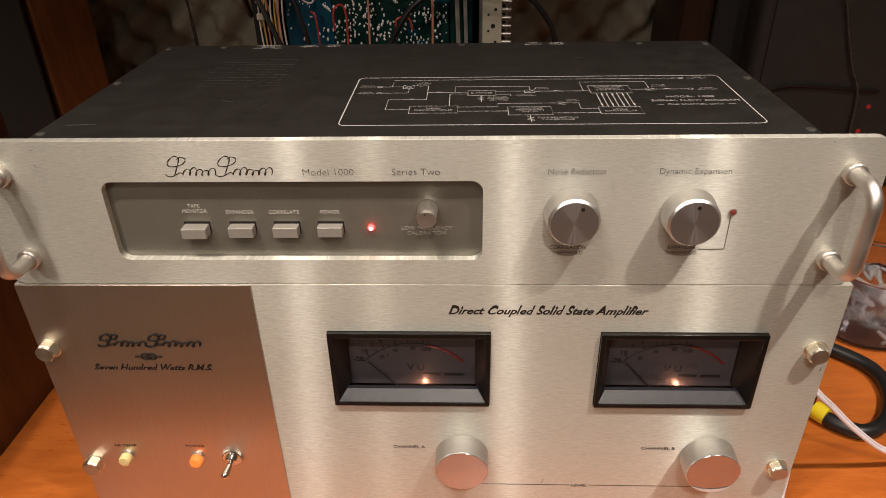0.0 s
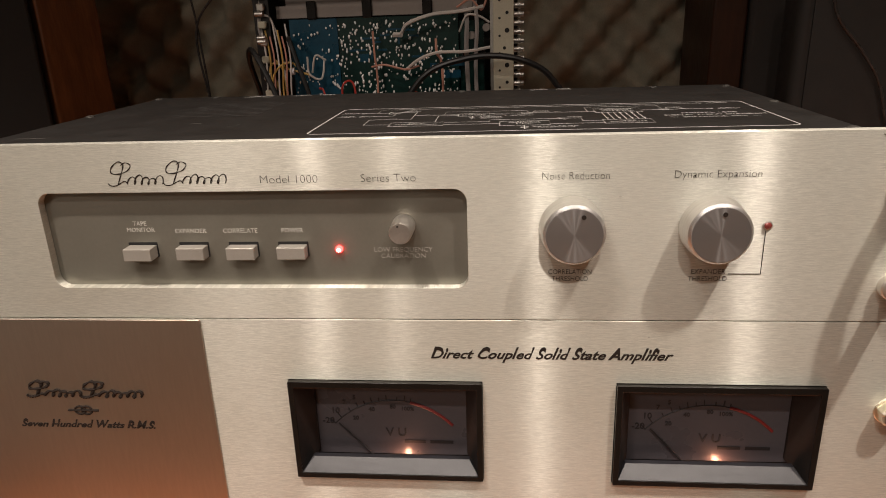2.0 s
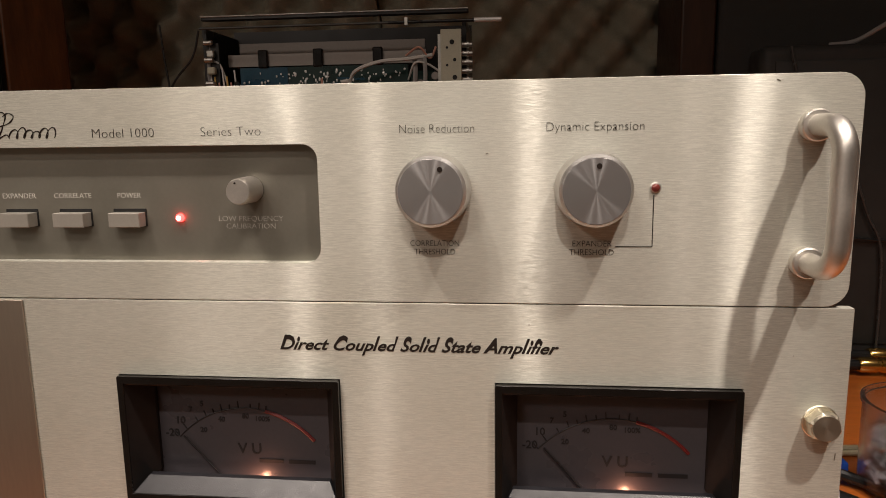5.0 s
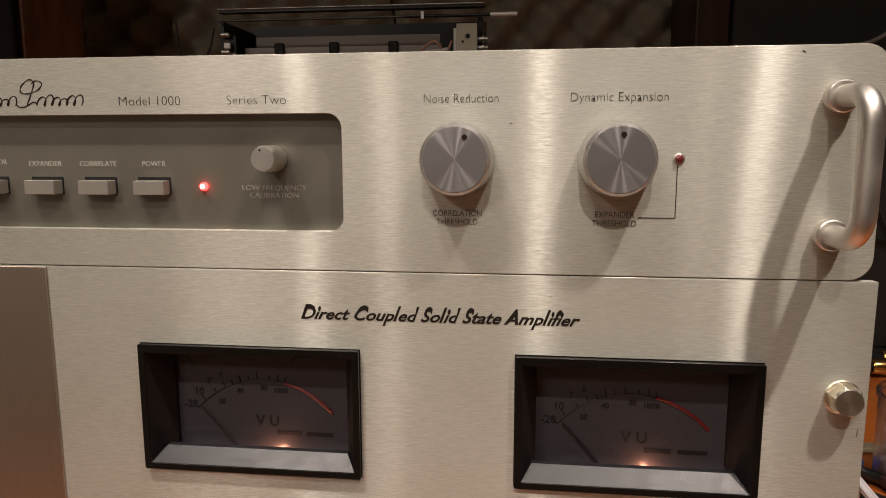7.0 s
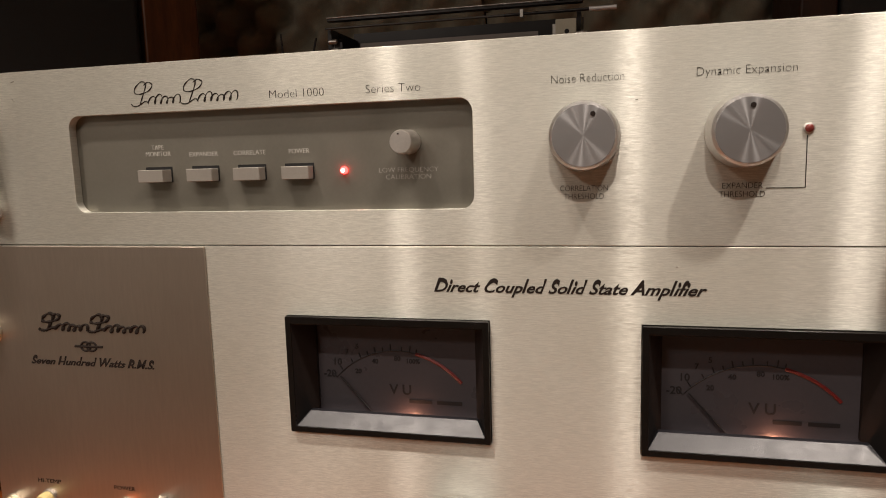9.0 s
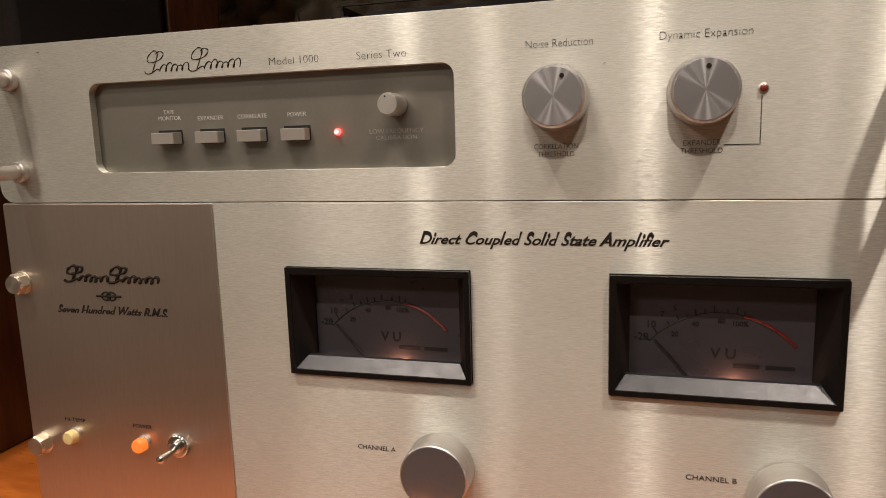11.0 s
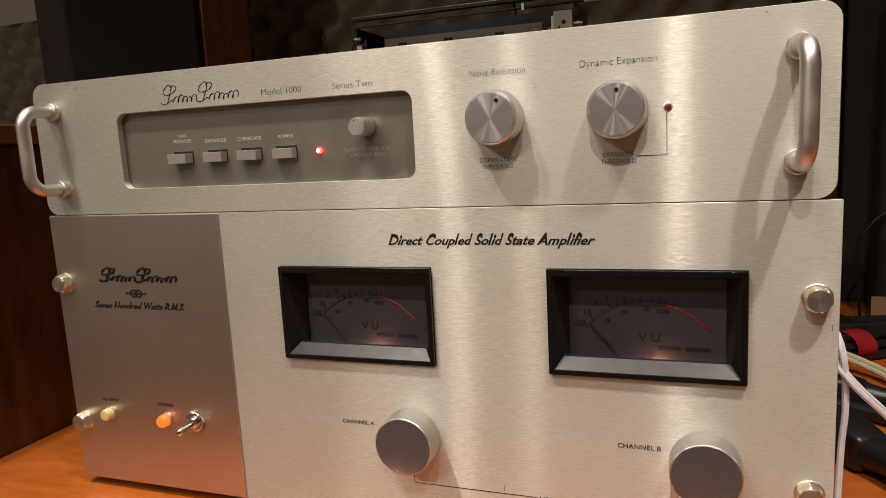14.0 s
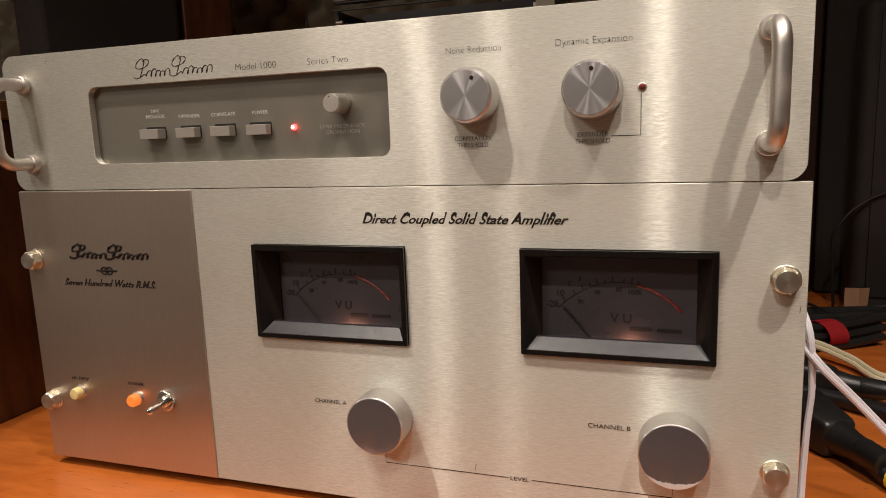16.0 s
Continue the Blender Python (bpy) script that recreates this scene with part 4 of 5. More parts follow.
def build_chassis():
    x0, x1, y, z1 = -0.203, 0.064, 0.425, 0.388
    ch = thing("open_chassis", ((x0 + x1) / 2, y, 0.0), "opened electronic chassis with bare circuit boards, standing on end", "electronics")
    part("back_plate", box(x0, y + 0.070, 0.0, x1, y + 0.073, z1 - 0.004), M["rail"], ch, "dark metal back plate")
    for xa in (x0, x1 - 0.004):
        part("side_plate", box(xa, y - 0.010, 0.0, xa + 0.004, y + 0.070, z1 - 0.012), M["rail"], ch, "dark metal side")
    part("top_rail", box(x0, y - 0.012, z1 - 0.0045, x1 + 0.002, y - 0.004, z1), M["rail"], ch, "black metal rail", bevel=0.0008)
    # thin bright tube drawn as the highlight along the black rail
    part("rail_highlight", tube([(x0, y - 0.0125, z1 - 0.0008), (x1 + 0.002, y - 0.0125, z1 - 0.0008)], 0.0008, 8, 0), M["steel"], ch, "bright steel line for the highlight on the rail edge")
    part("rod", lathe([(0.0016, 0.0), (0.0016, 0.084)], (x1 - 0.075, y - 0.016, z1 - 0.0125), "x", 12), M["rail"], ch, "thin black rod")
    part("long_rod", lathe([(0.0013, 0.0), (0.0013, x1 - 0.075 - x0)], (x0, y - 0.016, z1 - 0.0125), "x", 12), M["scratch"], ch, "thin grey rod")
    part("rod_tip", lathe([(0.0022, 0.0), (0.0022, 0.026)], (x1 + 0.008, y - 0.016, z1 - 0.0125), "x", 12), M["worn_rim"], ch, "white rod end")
    part("rod_clip", box(x1 - 0.059, y - 0.019, z1 - 0.0155, x1 - 0.056, y - 0.011, z1 - 0.0085), M["steel"], ch)
    part("inner_panel", box(x0 + 0.022, y + 0.030, z1 - 0.042, x1 - 0.046, y + 0.034, z1 - 0.022), M["pale"], ch, "pale inner panel in shade")
    part("inner_lip", box(x0 + 0.018, y + 0.008, z1 - 0.048, x1 - 0.046, y + 0.030, z1 - 0.0435), M["pale"], ch, "pale folded lip")
    part("inner_lip", box(x0 + 0.018, y + 0.008, z1 - 0.0435, x1 - 0.046, y + 0.0095, z1 - 0.036), M["pale"], ch, "pale folded lip")
    for cx in (-0.147, -0.089, -0.027):
        part("clip", round_box(cx - 0.005, y + 0.004, z1 - 0.050, cx + 0.005, y + 0.010, z1 - 0.032, 0.001, 1), M["black_plastic"], ch, "black board clip")
    yb = y + 0.006
    split = -0.121
    part("circuit_board", box(-0.172, yb, 0.05, split - 0.0005, yb + 0.0016, z1 - 0.0495), M["pcb_blue"], ch, "blue circuit board, solder side")
    part("circuit_board", box(split + 0.0005, yb - 0.001, 0.05, 0.004, yb + 0.0006, z1 - 0.0495), M["pcb_green"], ch, "dark green circuit board, solder side")
    part("circuit_board", box(0.005, yb + 0.004, 0.05, 0.030, yb + 0.0056, z1 - 0.056), M["pcb_green"], ch, "narrow green circuit board")
    rnd = random.Random(7)
    bm = bmesh.new()
    for k in range(950):
        x, z = rnd.uniform(-0.170, 0.002), rnd.uniform(0.19, z1 - 0.054)
        if x < split and (noise.noise(Vector((x * 60, z * 60, 3))) < 0.02 or rnd.random() < 0.35):
            continue
        s = rnd.uniform(0.0006, 0.0014)
        bmesh.ops.create_icosphere(bm, subdivisions=1, radius=s, matrix=Matrix.LocRotScale((x, yb - 0.0014, z), None, (1, 0.8, rnd.uniform(0.9, 2.0))))
    part("solder_joint", bm, M["solder"], ch, "bright solder joints", kind="stuff")
    bm = bmesh.new()
    for k in range(26):                # copper tracks, dark on the board
        x, z = rnd.uniform(split + 0.004, -0.004), rnd.uniform(0.19, z1 - 0.06)
        box(x, yb - 0.0014, z, x + rnd.choice((0.002, 0.010, 0.018)), yb - 0.0008, z + rnd.choice((0.002, 0.008)), bm)
    part("copper_track", bm, M["pcb_blue"], ch, "bluish tracks", kind="stuff")
    # jack bracket on the side
    bx0, bx1 = 0.040, 0.060
    part("bracket", box(bx0, y - 0.022, 0.02, bx1, y - 0.019, z1 - 0.021), M["ivory"], ch, "ivory drilled bracket", bevel=0.0006)
    part("bracket_flange", box(bx0 - 0.003, y - 0.019, 0.02, bx0, y + 0.030, z1 - 0.025), M["steel"], ch)
    for k in range(11):
        z = z1 - 0.033 - k * 0.0165
        for hx, r in ((0.0535 if k % 3 else 0.051, 0.0016 if k % 2 else 0.0023), (0.0462, 0.0012)):
            part("hole", lathe([(r, 0.0), (r, -0.0004)], (hx, y - 0.022, z - (0.005 if r < 0.0013 else 0)), "y", 16), M["slot"], ch, "dark drilled hole")
        for dz in (0.0, 0.00825):
            part("jack", lathe([(0.0028, 0.0), (0.0028, 0.0045), (0.0036, 0.0047), (0.0036, 0.0066), (0.0024, 0.0068), (0.0024, 0.0100)], (bx1, y - 0.014, z - 0.002 - dz), "x", 16), M["steel"], ch, "small metal socket")
    # wiring
    def wire(mat, pts, r=0.0011, label=""):
        part("wire", tube(pts, r, 6, 6), M[mat], ch, label)
    yw = y - 0.008
    wire("w_yellow", [(-0.196, yw, 0.27), (-0.188, yw - 0.006, 0.296), (-0.172, yw, 0.290), (-0.150, yw - 0.003, 0.284)])
    wire("w_yellow", [(-0.197, yw, 0.25), (-0.186, yw - 0.008, 0.286), (-0.170, yw - 0.004, 0.297), (-0.158, yw, 0.287)])
    wire("w_yellow", [(-0.198, yw, 0.31), (-0.192, yw, 0.29), (-0.184, yw, 0.262), (-0.186, yw, 0.20)])
    wire("w_yellow", [(-0.194, yw, 0.33), (-0.190, yw, 0.305), (-0.178, yw, 0.282), (-0.180, yw, 0.20)], 0.0009)
    wire("w_white", [(-0.152, yw, 0.302), (-0.150, yw - 0.004, 0.285), (-0.138, yw - 0.003, 0.280), (-0.134, yw, 0.300)])
    wire("w_white", [(-0.148, yw, 0.286), (-0.142, yw - 0.005, 0.303), (-0.133, yw, 0.298)])
    wire("w_pink", [(-0.082, yw, 0.325), (-0.081, yw - 0.002, 0.30), (-0.080, yw, 0.275), (-0.082, yw, 0.20)])
    wire("w_red", [(-0.142, yw, 0.27), (-0.136, yw - 0.003, 0.262), (-0.134, yw, 0.20)])
    wire("w_red", [(-0.118, yw, 0.25), (-0.116, yw - 0.005, 0.272), (-0.108, yw, 0.276), (-0.104, yw, 0.26), (-0.106, yw, 0.2)])
    wire("w_red", [(-0.052, yw, 0.245), (-0.050, yw - 0.006, 0.262), (-0.038, yw, 0.262), (-0.034, yw, 0.25)])
    wire("w_pink", [(-0.085, yw, 0.290), (-0.070, yw - 0.006, 0.292), (-0.050, yw - 0.004, 0.287), (-0.036, yw, 0.29)])
    wire("w_pink", [(-0.018, yw, 0.316), (-0.017, yw - 0.004, 0.302), (-0.012, yw - 0.004, 0.285), (-0.014, yw, 0.20)], 0.0014)
    wire("w_white", [(-0.050, yw, 0.286), (-0.034, yw - 0.010, 0.297), (-0.015, yw - 0.012, 0.303), (0.012, yw - 0.010, 0.303), (0.036, yw, 0.306)], 0.0016)
    wire("w_white", [(-0.054, yw, 0.319), (-0.045, yw - 0.008, 0.331), (-0.020, yw - 0.010, 0.339), (0.006, yw - 0.008, 0.341), (0.030, yw, 0.345)], 0.0018)
    wire("w_white", [(-0.060, yw, 0.321), (-0.052, yw - 0.007, 0.321)], 0.0026)
    wire("w_grey", [(0.012, yw, 0.345), (0.014, yw - 0.005, 0.330), (0.013, yw - 0.004, 0.30), (0.016, yw, 0.20)], 0.0025)
    wire("w_grey", [(0.022, yw, 0.350), (0.024, yw - 0.007, 0.325), (0.022, yw - 0.004, 0.29), (0.024, yw, 0.20)], 0.0022)
    wire("w_white", [(0.006, yw, 0.322), (0.014, yw - 0.008, 0.337), (0.026, yw - 0.004, 0.336), (0.036, yw, 0.330)])
    wire("w_pink", [(0.004, yw, 0.345), (0.018, yw - 0.006, 0.352), (0.028, yw, 0.342), (0.034, yw, 0.353)])
    wire("w_white", [(-0.200, yw, 0.355), (-0.193, yw - 0.004, 0.345), (-0.186, yw, 0.338), (-0.178, yw, 0.30), (-0.176, yw, 0.2)])
    wire("w_grey", [(-0.196, yw, 0.36), (-0.198, yw - 0.003, 0.33), (-0.194, yw, 0.30), (-0.196, yw, 0.2)], 0.0020)
    for k in range(7):
        wx = -0.197 + 0.0042 * k
        wire(("w_white", "w_yellow", "w_pink")[k % 3], [(wx, yw - 0.002, 0.335 - 0.006 * (k % 3)), (wx + 0.004, yw - 0.007, 0.300), (wx + 0.001, yw - 0.005, 0.262), (wx + 0.003, yw - 0.003, 0.20)], 0.0009)
    part("frame_lip", box(x0 + 0.004, y - 0.010, 0.0, x0 + 0.016, y - 0.008, z1 - 0.026), M["rail"], ch, "dull metal lip")
    for k in range(6):
        z = z1 - 0.040 - 0.017 * k
        part("terminal", round_box(x0 + 0.005, y - 0.016, z, x0 + 0.013, y - 0.010, z + 0.007, 0.001, 1), M["ivory"] if k % 2 else M["steel"], ch, "small terminal block")
    part("wire_tie", lathe([(0.0036, 0.0), (0.0036, 0.004)], (-0.170, y - 0.011, 0.288), "x", 12), M["white_flex"], ch)
    for k, (wx, wz) in enumerate(((0.018, 0.318), (0.028, 0.300), (0.033, 0.325), (0.012, 0.300))):
        part("capacitor", lathe([(0.0036, -0.012), (0.0040, -0.011), (0.0040, 0.0)], (wx, y + 0.002, wz), "y", 16), M["black_plastic"] if k % 2 else M["pale"], ch, "small can capacitor")
    for z in (0.362, 0.345, 0.322, 0.318):
        part("lug", lathe([(0.0026, 0.0), (0.0026, 0.008), (0.0015, 0.009)], (x0 + 0.003, y - 0.014, z), "x", 12), M["steel"], ch)


build_chassis()


def cable(name, pts, r, mat, label, category="cable", flat=1.0, seg=10):
    ob = part(name, tube(pts, r, seg, 8, None, flat), M[mat], None, "", at=pts[0])
    return tagged(ob, label, category)


cable("black_cable", [(-0.213, 0.440, 0.262), (-0.211, 0.410, 0.300), (-0.200, 0.392, 0.310), (-0.178, 0.380, 0.27), (-0.150, 0.370, 0.19), (-0.14, 0.36, 0.05), (-0.15, 0.36, 0.003)], 0.0028, "rubber", "black cable hanging over the open chassis")
cable("black_cable", [(-0.172, 0.428, 0.318), (-0.165, 0.402, 0.320), (-0.157, 0.394, 0.300), (-0.140, 0.388, 0.24), (-0.12, 0.38, 0.10), (-0.12, 0.38, 0.003)], 0.0024, "rubber", "black cable hanging over the open chassis")
cable("black_cable", [(-0.075, 0.392, 0.10), (-0.070, 0.388, 0.20), (-0.035, 0.385, 0.275), (0.010, 0.383, 0.297), (0.060, 0.382, 0.297), (0.098, 0.386, 0.275), (0.118, 0.39, 0.22), (0.12, 0.39, 0.05), (0.12, 0.40, 0.003)], 0.0030, "rubber", "black cable arching across the open chassis")


# left: black loudspeaker on a wooden stand panel, and a wooden cabinet beside the amplifier
def wedge(a, b, depth, z0, z1):
    """An upright board whose front runs from a to b in plan."""
    a, b = Vector((*a, 0)), Vector((*b, 0))
    n = (b - a).normalized().cross(Vector((0, 0, 1))) * -depth
    bm = bmesh.new()
    lo = [bm.verts.new((q.x, q.y, z0)) for q in (a, b, b + n, a + n)]
    hi = [bm.verts.new((q.x, q.y, z1)) for q in (a, b, b + n, a + n)]
    bm.faces.new(lo[::-1])
    bm.faces.new(hi)
    for i in range(4):
        j = (i + 1) % 4
        bm.faces.new((lo[i], lo[j], hi[j], hi[i]))
    return bm


sp = thing("loudspeaker", (-0.66, 0.58, 0.0), "tall black loudspeaker with brown wooden side", "loudspeaker")
part("cabinet", wedge((-0.640, 0.40), (-0.540, 0.560), 0.20, 0.0, 0.95), M["speaker"], sp, "black cloth front", bevel=0.006)
part("wood_side", wedge((-0.537, 0.565), (-0.490, 0.625), 0.20, 0.0, 0.95), M["lit_wood"], sp, "dark red-brown wooden side", bevel=0.003)
cab = thing("wooden_cabinet", (-0.53, 0.2, 0.0), "dark brown wooden cabinet with a lighter edge strip and black top", "cabinet")
part("body", box(-0.70, -0.09, 0.0, -0.350, 0.190, 0.252), M["dark_wood"], cab, bevel=0.002)
part("edge_strip", box(-0.352, -0.092, 0.252, -0.348, 0.192, 0.268), M["edge_wood"], cab, "lighter brown edge strip", bevel=0.001)
part("top_cloth", box(-0.70, -0.092, 0.2525, -0.3522, 0.192, 0.2665), M["speaker"], cab, "black top")

cable("thin_wire", [(-0.340, 0.700, 0.42), (-0.352, 0.700, 0.383), (-0.392, 0.700, 0.325), (-0.384, 0.705, 0.20), (-0.383, 0.71, 0.10), (-0.38, 0.71, 0.003)], 0.0016, "dim_wire", "thin dark wire hanging before the foam")
cable("thin_wire", [(-0.398, 0.700, 0.43), (-0.394, 0.700, 0.38), (-0.390, 0.702, 0.33), (-0.386, 0.706, 0.20), (-0.39, 0.71, 0.003)], 0.0015, "dim_wire", "thin dark wire hanging before the foam")

# right: large loudspeaker with a wooden side, and a rounded black speaker before it
sp2 = thing("loudspeaker", (0.55, 0.70, 0.0), "large black loudspeaker with brown wooden side", "loudspeaker")
part("cabinet", box(0.364, 0.645, 0.0, 0.75, 0.80, 0.95), M["speaker"], sp2, "black cloth front", bevel=0.006)
part("wood_side", box(0.318, 0.650, 0.0, 0.361, 0.80, 0.95), M["shaded_wood"], sp2, "dark red-brown wooden side", bevel=0.003)
sp3 = thing("desktop_speaker", (0.51, 0.59, 0.0), "rounded black desktop speaker with matt front", "loudspeaker")
part("cabinet", round_box(0.384, 0.548, 0.0, 0.70, 0.602, 0.361, 0.012, 5), M["dark_box"], sp3, sharp=50)
part("grille", round_box(0.399, 0.5455, 0.020, 0.68, 0.549, 0.343, 0.0012, 2), M["dark_box"], sp3, "matt black grille")
for SL in ((0.5440, 0.5455, 0.1180), (0.5400, 0.5455, 0.0850)):
    part("status_lamp", lathe([(0.0030, 0.0), (0.0028, -0.0012), (0.0, -0.0016)], SL, "y", 16), M["speaker_led"], sp3, "small dim red lamp", at=SL)

# ---------------------------------------------------------------- cables and small things beside the amplifier


def twin_flex(name, pts, mat, label, r=0.0014, gap=0.0013):
    """Two joined cores side by side."""
    ob = thing(name, pts[0], label, "cable")
    for sgn in (-1, 1):
        part("core", tube([Vector(p) + Vector((0.35, 0.55, 0.5)) * gap * sgn for p in pts], r, 8, 8), M[mat], ob)
    return ob


twin_flex("white_cable", [(0.232, 0.060, 0.150), (0.2455, 0.020, 0.128), (0.2490, 0.015, 0.098), (0.2472, 0.012, 0.072), (0.2452, 0.006, 0.038), (0.2435, -0.006, 0.012), (0.249, -0.05, 0.0036), (0.256, -0.080, 0.0036), (0.259, -0.098, 0.0030), (0.260, -0.1060, -0.008), (0.262, -0.1065, -0.05), (0.265, -0.1065, -0.3)], "white_flex", "white twin-core cable hanging beside the amplifier")
twin_flex("white_cable", [(0.230, 0.050, 0.140), (0.2465, 0.015, 0.113), (0.270, 0.021, 0.087), (0.298, 0.031, 0.057), (0.335, 0.043, 0.024), (0.375, 0.055, 0.0050), (0.46, 0.070, 0.0050), (0.56, 0.02, 0.0050)], "white_flex", "white twin-core cable running down to the desk")
twin_flex("cream_cable", [(0.235, 0.36, 0.0045), (0.270, 0.368, 0.016), (0.309, 0.360, 0.016), (0.338, 0.335, 0.010), (0.366, 0.295, 0.0045), (0.46, 0.305, 0.0045), (0.60, 0.33, 0.0045)], "cream_flex", "cream flat cable lying on the desk", 0.0026, 0.0030)
cable("power_cable", [(0.304, 0.118, 0.011), (0.312, 0.104, 0.007), (0.323, 0.089, 0.007), (0.342, 0.079, 0.007), (0.366, 0.093, 0.007), (0.385, 0.125, 0.007), (0.386, 0.158, 0.007), (0.360, 0.188, 0.007), (0.335, 0.215, 0.007), (0.300, 0.24, 0.007), (0.24, 0.26, 0.007)], 0.0062, "rubber", "thick black power cable looped on the desk", seg=14)
tagged(part("yellow_tag", tube([(0.3128, 0.1032, 0.0080), (0.3158, 0.0990, 0.0080), (0.3192, 0.0945, 0.0080)], 0.0079, 14, 6), M["yellow"], None, at=(0.316, 0.098, 0.0)), "yellow tape tag wrapped round the power cable", "tag")


def plug(x, y, turn, size, label, lead=True):
    """A moulded connector with flat sides, a waist and a tapered cable end."""
    ob = thing("power_plug", (x, y, 0.0), label, "plug")
    ob.rotation_euler = (0, 0, radians(turn))
    k = size
    bm = round_box(x - 0.020 * k, y - 0.012 * k, 0.001, x + 0.016 * k, y + 0.012 * k, 0.024 * k, 0.004 * k, 3)
    for v in bm.verts:
        f = max(0.0, (v.co.x - x + 0.004 * k) / (0.020 * k))
        v.co.y = y + (v.co.y - y) * (1.12 - 0.34 * f)
        v.co.z *= 1.10 - 0.26 * f
    part("plug_body", bm, M["rubber"], ob, sharp=50)
    bm = lathe([(0.0100 * k, 0.0095 * k), (0.0092 * k, 0.016 * k), (0.0075 * k, 0.024 * k), (0.0070 * k, 0.030 * k), (0.0074 * k, 0.031 * k), (0.0066 * k, 0.046 * k), (0.0050 * k, 0.047 * k)], (x, y, 0.0112 * k), "x", 20)
    part("strain_relief", bm, M["rubber"], ob, "smooth tapered cable end", sharp=25)
    if lead:
        part("cable_end", tube([(x + 0.040 * k, y, 0.0105 * k), (x + 0.060 * k, y, 0.008), (x + 0.085 * k, y - 0.01, 0.0055)], 0.0042, 10, 6), M["rubber"], ob)


plug(0.283, 0.158, -62, 1.25, "black moulded power plug lying on the desk", False)
plug(0.296, 0.262, -18, 1.15, "black moulded mains plug lying on the desk")

# folded black leads held by a red tie
bundle = thing("cable_bundle", (0.34, 0.41, 0.0), "bundle of folded black leads with a red tie", "cable bundle")
dirv = Vector((0.86, 0.50, 0)).normalized()
nrm = Vector((-0.50, 0.86, 0)).normalized()
for q, (a, h) in enumerate(((-0.014, 0.005), (-0.005, 0.005), (0.005, 0.005), (0.014, 0.005), (-0.010, 0.013), (0.0, 0.0135), (0.010, 0.013), (-0.005, 0.021), (0.005, 0.021))):
    ln = 0.046 + 0.004 * ((q * 7) % 3)
    c = Vector((0.340, 0.408, 0)) + nrm * a
    part("lead", tube([tuple(c - dirv * ln + Vector((0, 0, h + 0.003))), tuple(c + Vector((0, 0, h))), tuple(c + dirv * ln + Vector((0, 0, h + 0.004)))], 0.0044, 8, 5), M["rubber"], bundle)
bm = bmesh.new()
ring = []
for off in (-0.011, 0.011):
    for q in range(20):
        a = 2 * math.pi * q / 20
        p = Vector((0.331, 0.403, 0.0137)) + dirv * off + nrm * 0.0205 * math.cos(a) + Vector((0, 0, 0.0135 * math.sin(a)))
        ring.append(bm.verts.new(p))
for q in range(20):
    bm.faces.new((ring[q], ring[(q + 1) % 20], ring[20 + (q + 1) % 20], ring[20 + q]))
bmesh.ops.solidify(bm, geom=bm.faces[:], thickness=-0.0015)
part("tie", bm, M["red_tie"], bundle, "red fabric tie")

# clear plastic jar with a bag of small metal parts
jar = thing("plastic_jar", (0.415, 0.232, 0.0), "cloudy plastic jar holding a bag of small parts", "jar")
JC = (0.415, 0.232, 0.0)
part("jar_wall", lathe([(0.038, 0.001), (0.0455, 0.004), (0.0460, 0.066), (0.0475, 0.067), (0.0475, 0.070), (0.0445, 0.070), (0.0440, 0.006), (0.036, 0.0035), (0.0, 0.0035)], JC, "z", 48), M["jar"], jar, "cloudy plastic wall")
rnd = random.Random(11)
bm = bmesh.new()
for q in range(90):
    a, rr = rnd.uniform(0, 6.28), 0.038 * math.sqrt(rnd.random())
    c = Vector((JC[0] + rr * math.cos(a), JC[1] + rr * math.sin(a), rnd.uniform(0.008, 0.048)))
    m = Matrix.LocRotScale(c, Euler((rnd.uniform(0, 6), rnd.uniform(0, 6), 0)), None)
    bmesh.ops.create_cone(bm, cap_ends=True, segments=8, radius1=rnd.uniform(0.0015, 0.003), radius2=0.0015, depth=rnd.uniform(0.004, 0.018), matrix=m)
part("small_metal_part", bm, M["solder"], jar, "small bright metal parts", kind="stuff")
bm = bmesh.new()
bmesh.ops.create_icosphere(bm, subdivisions=4, radius=0.040, matrix=Matrix.LocRotScale((JC[0], JC[1], 0.036), None, (1.0, 1.0, 0.72)))
for v in bm.verts:
    n = noise.noise(v.co * 60) + 0.6 * noise.noise(v.co * 140)
    v.co += (v.co - Vector((JC[0], JC[1], 0.036))).normalized() * (0.0035 * n - 0.001)
part("bag", bm, M["film"], jar, "crumpled clear bag", sharp=60)

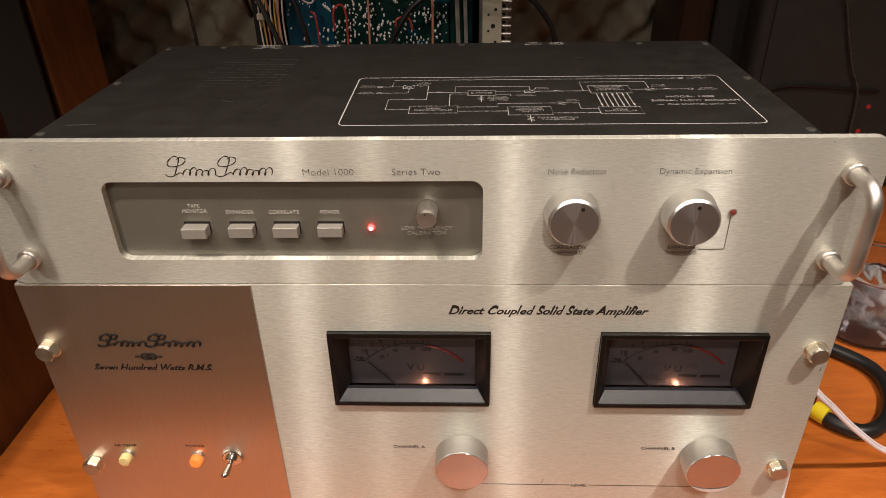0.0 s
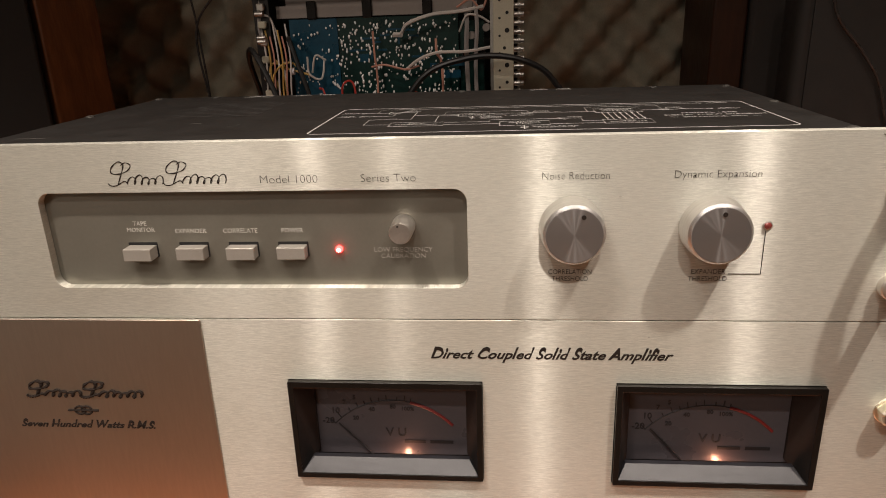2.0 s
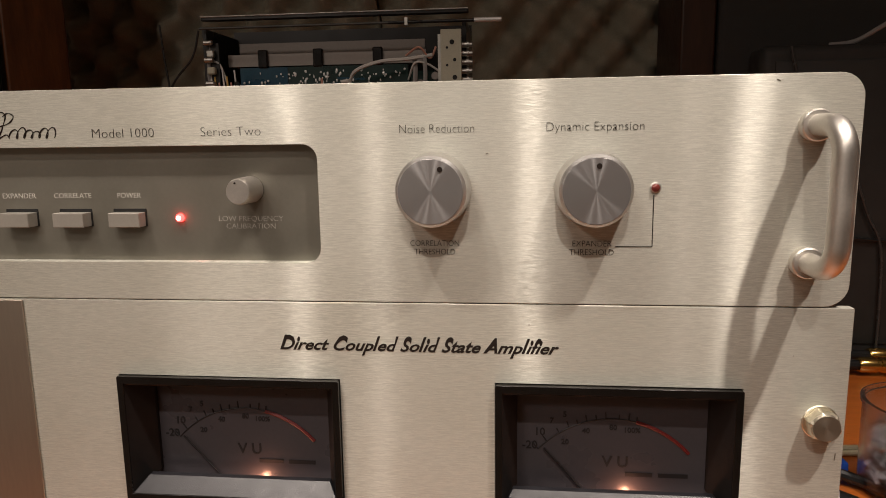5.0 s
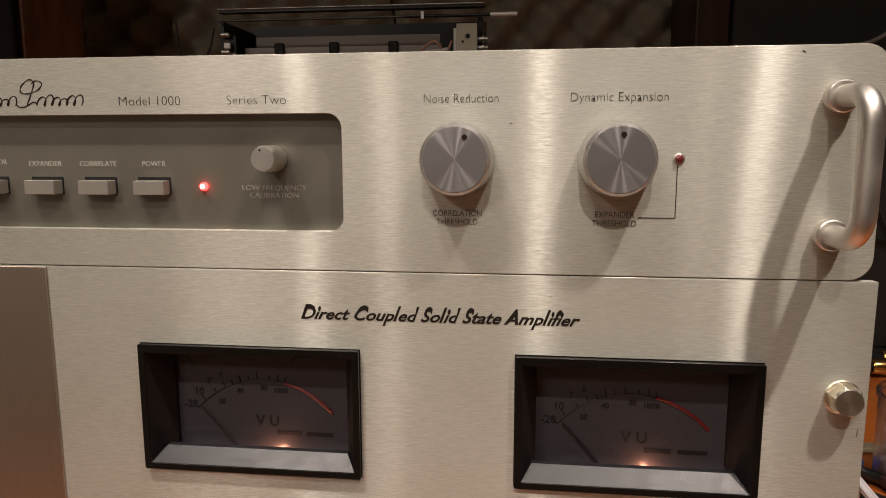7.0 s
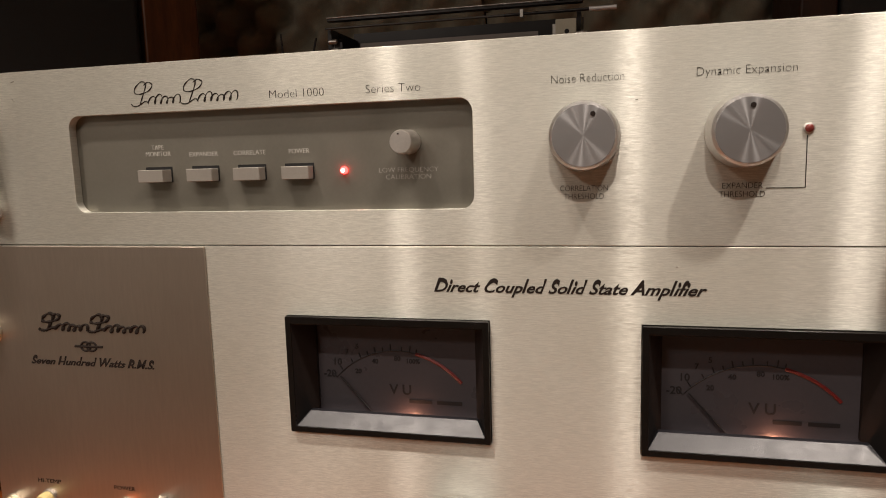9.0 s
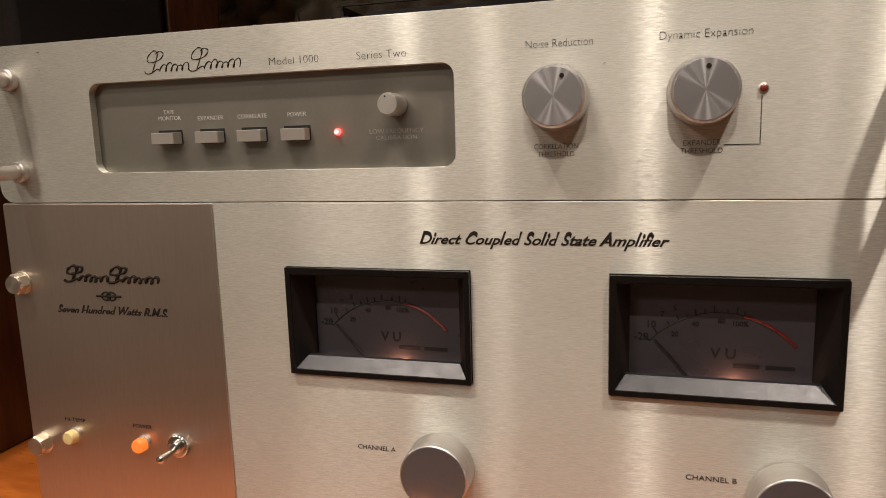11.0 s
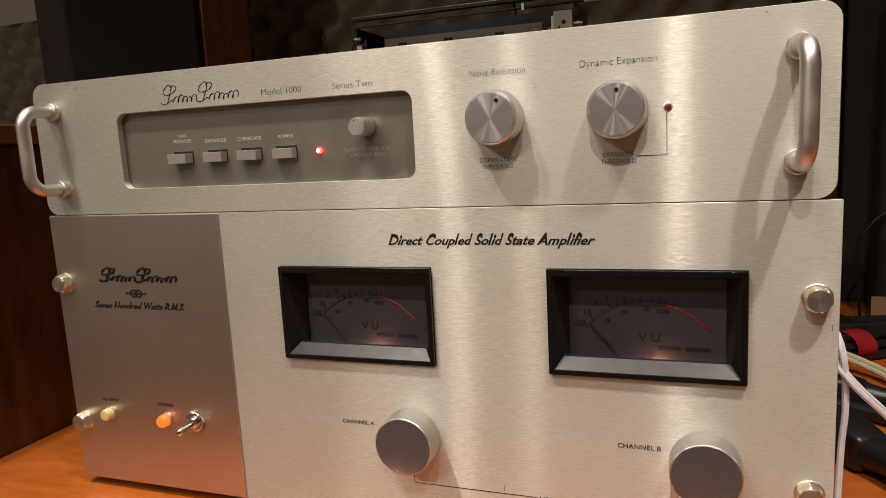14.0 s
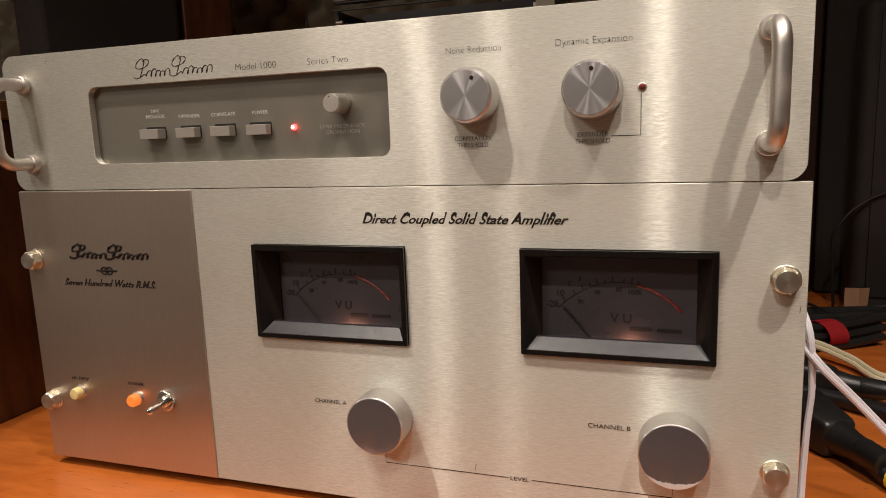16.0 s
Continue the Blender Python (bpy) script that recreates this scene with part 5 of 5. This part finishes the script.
# leads with gilt plugs, thin wires and a folded card
for k, (px, py) in enumerate(((0.535, 0.528), (0.508, 0.493))):
    lead = thing("audio_lead", (px, py, 0.0), "black audio lead with a gilt plug", "audio lead", "audio leads")
    part("lead", tube([(px - 0.22, py - 0.03, 0.010), (px - 0.10, py - 0.005, 0.012), (px - 0.02, py, 0.012)], 0.0055, 10, 6), M["rubber"], lead)
    part("plug_sleeve", lathe([(0.0075, -0.022), (0.0085, -0.020), (0.0085, -0.004), (0.0075, -0.003), (0.0075, 0.0), (0.0088, 0.001), (0.0088, 0.012), (0.006, 0.013)], (px, py, 0.012), "x", 24), M["gold"], lead, "gilt plug sleeve")
    part("plug_ring", lathe([(0.0078, 0.014), (0.0080, 0.020), (0.004, 0.021)], (px, py, 0.012), "x", 24), M["red_tie"] if k == 0 else M["white_flex"], lead, "coloured ring")
cable("thin_wire", [(0.366, 0.540, 0.003), (0.363, 0.541, 0.050), (0.361, 0.541, 0.092), (0.371, 0.541, 0.112), (0.384, 0.541, 0.127), (0.409, 0.541, 0.142), (0.45, 0.541, 0.148), (0.55, 0.541, 0.14)], 0.0017, "rubber", "thin dark wire against the speaker")
cable("thin_wire", [(0.412, 0.5405, 0.358), (0.4205, 0.5405, 0.328), (0.430, 0.5405, 0.312), (0.453, 0.5405, 0.286), (0.477, 0.5405, 0.252), (0.491, 0.5405, 0.212), (0.507, 0.5405, 0.17), (0.523, 0.5405, 0.134), (0.527, 0.54, 0.06), (0.527, 0.54, 0.003)], 0.0017, "dim_wire", "thin dark wire hanging down the speaker")
cable("grey_cable", [(0.470, 0.585, 0.3635), (0.490, 0.568, 0.3650), (0.518, 0.566, 0.381), (0.56, 0.57, 0.405), (0.63, 0.60, 0.445), (0.66, 0.632, 0.46)], 0.0026, "w_grey", "grey cable rising from the desktop speaker")
cable("thin_wire", [(0.25, 0.515, 0.003), (0.33, 0.520, 0.010), (0.38, 0.520, 0.012), (0.44, 0.512, 0.018), (0.56, 0.49, 0.003)], 0.0016, "dim_wire", "thin grey wire on the desk")
cable("thin_wire", [(0.25, 0.490, 0.003), (0.31, 0.520, 0.022), (0.36, 0.470, 0.012), (0.385, 0.44, 0.003)], 0.0016, "rubber", "thin black wire on the desk")
card = thing("card_scrap", (0.386, 0.530, 0.0), "small tan folded card scrap against the speaker", "card")
part("flap", box(0.3745, 0.5295, 0.004, 0.390, 0.5305, 0.034), M["copper"], card)
part("flap", slab([(0.390, 0.5290, 0.006), (0.397, 0.5240, 0.012), (0.3985, 0.5240, 0.036), (0.390, 0.5290, 0.034)], 0.001), M["copper"], card, smooth=False)
tagged(part("blue_clip", round_box(0.352, 0.262, 0.0, 0.374, 0.274, 0.008, 0.002, 2), M["blue"], None, at=(0.363, 0.268, 0)), "small blue plastic clip on the desk", "clip")
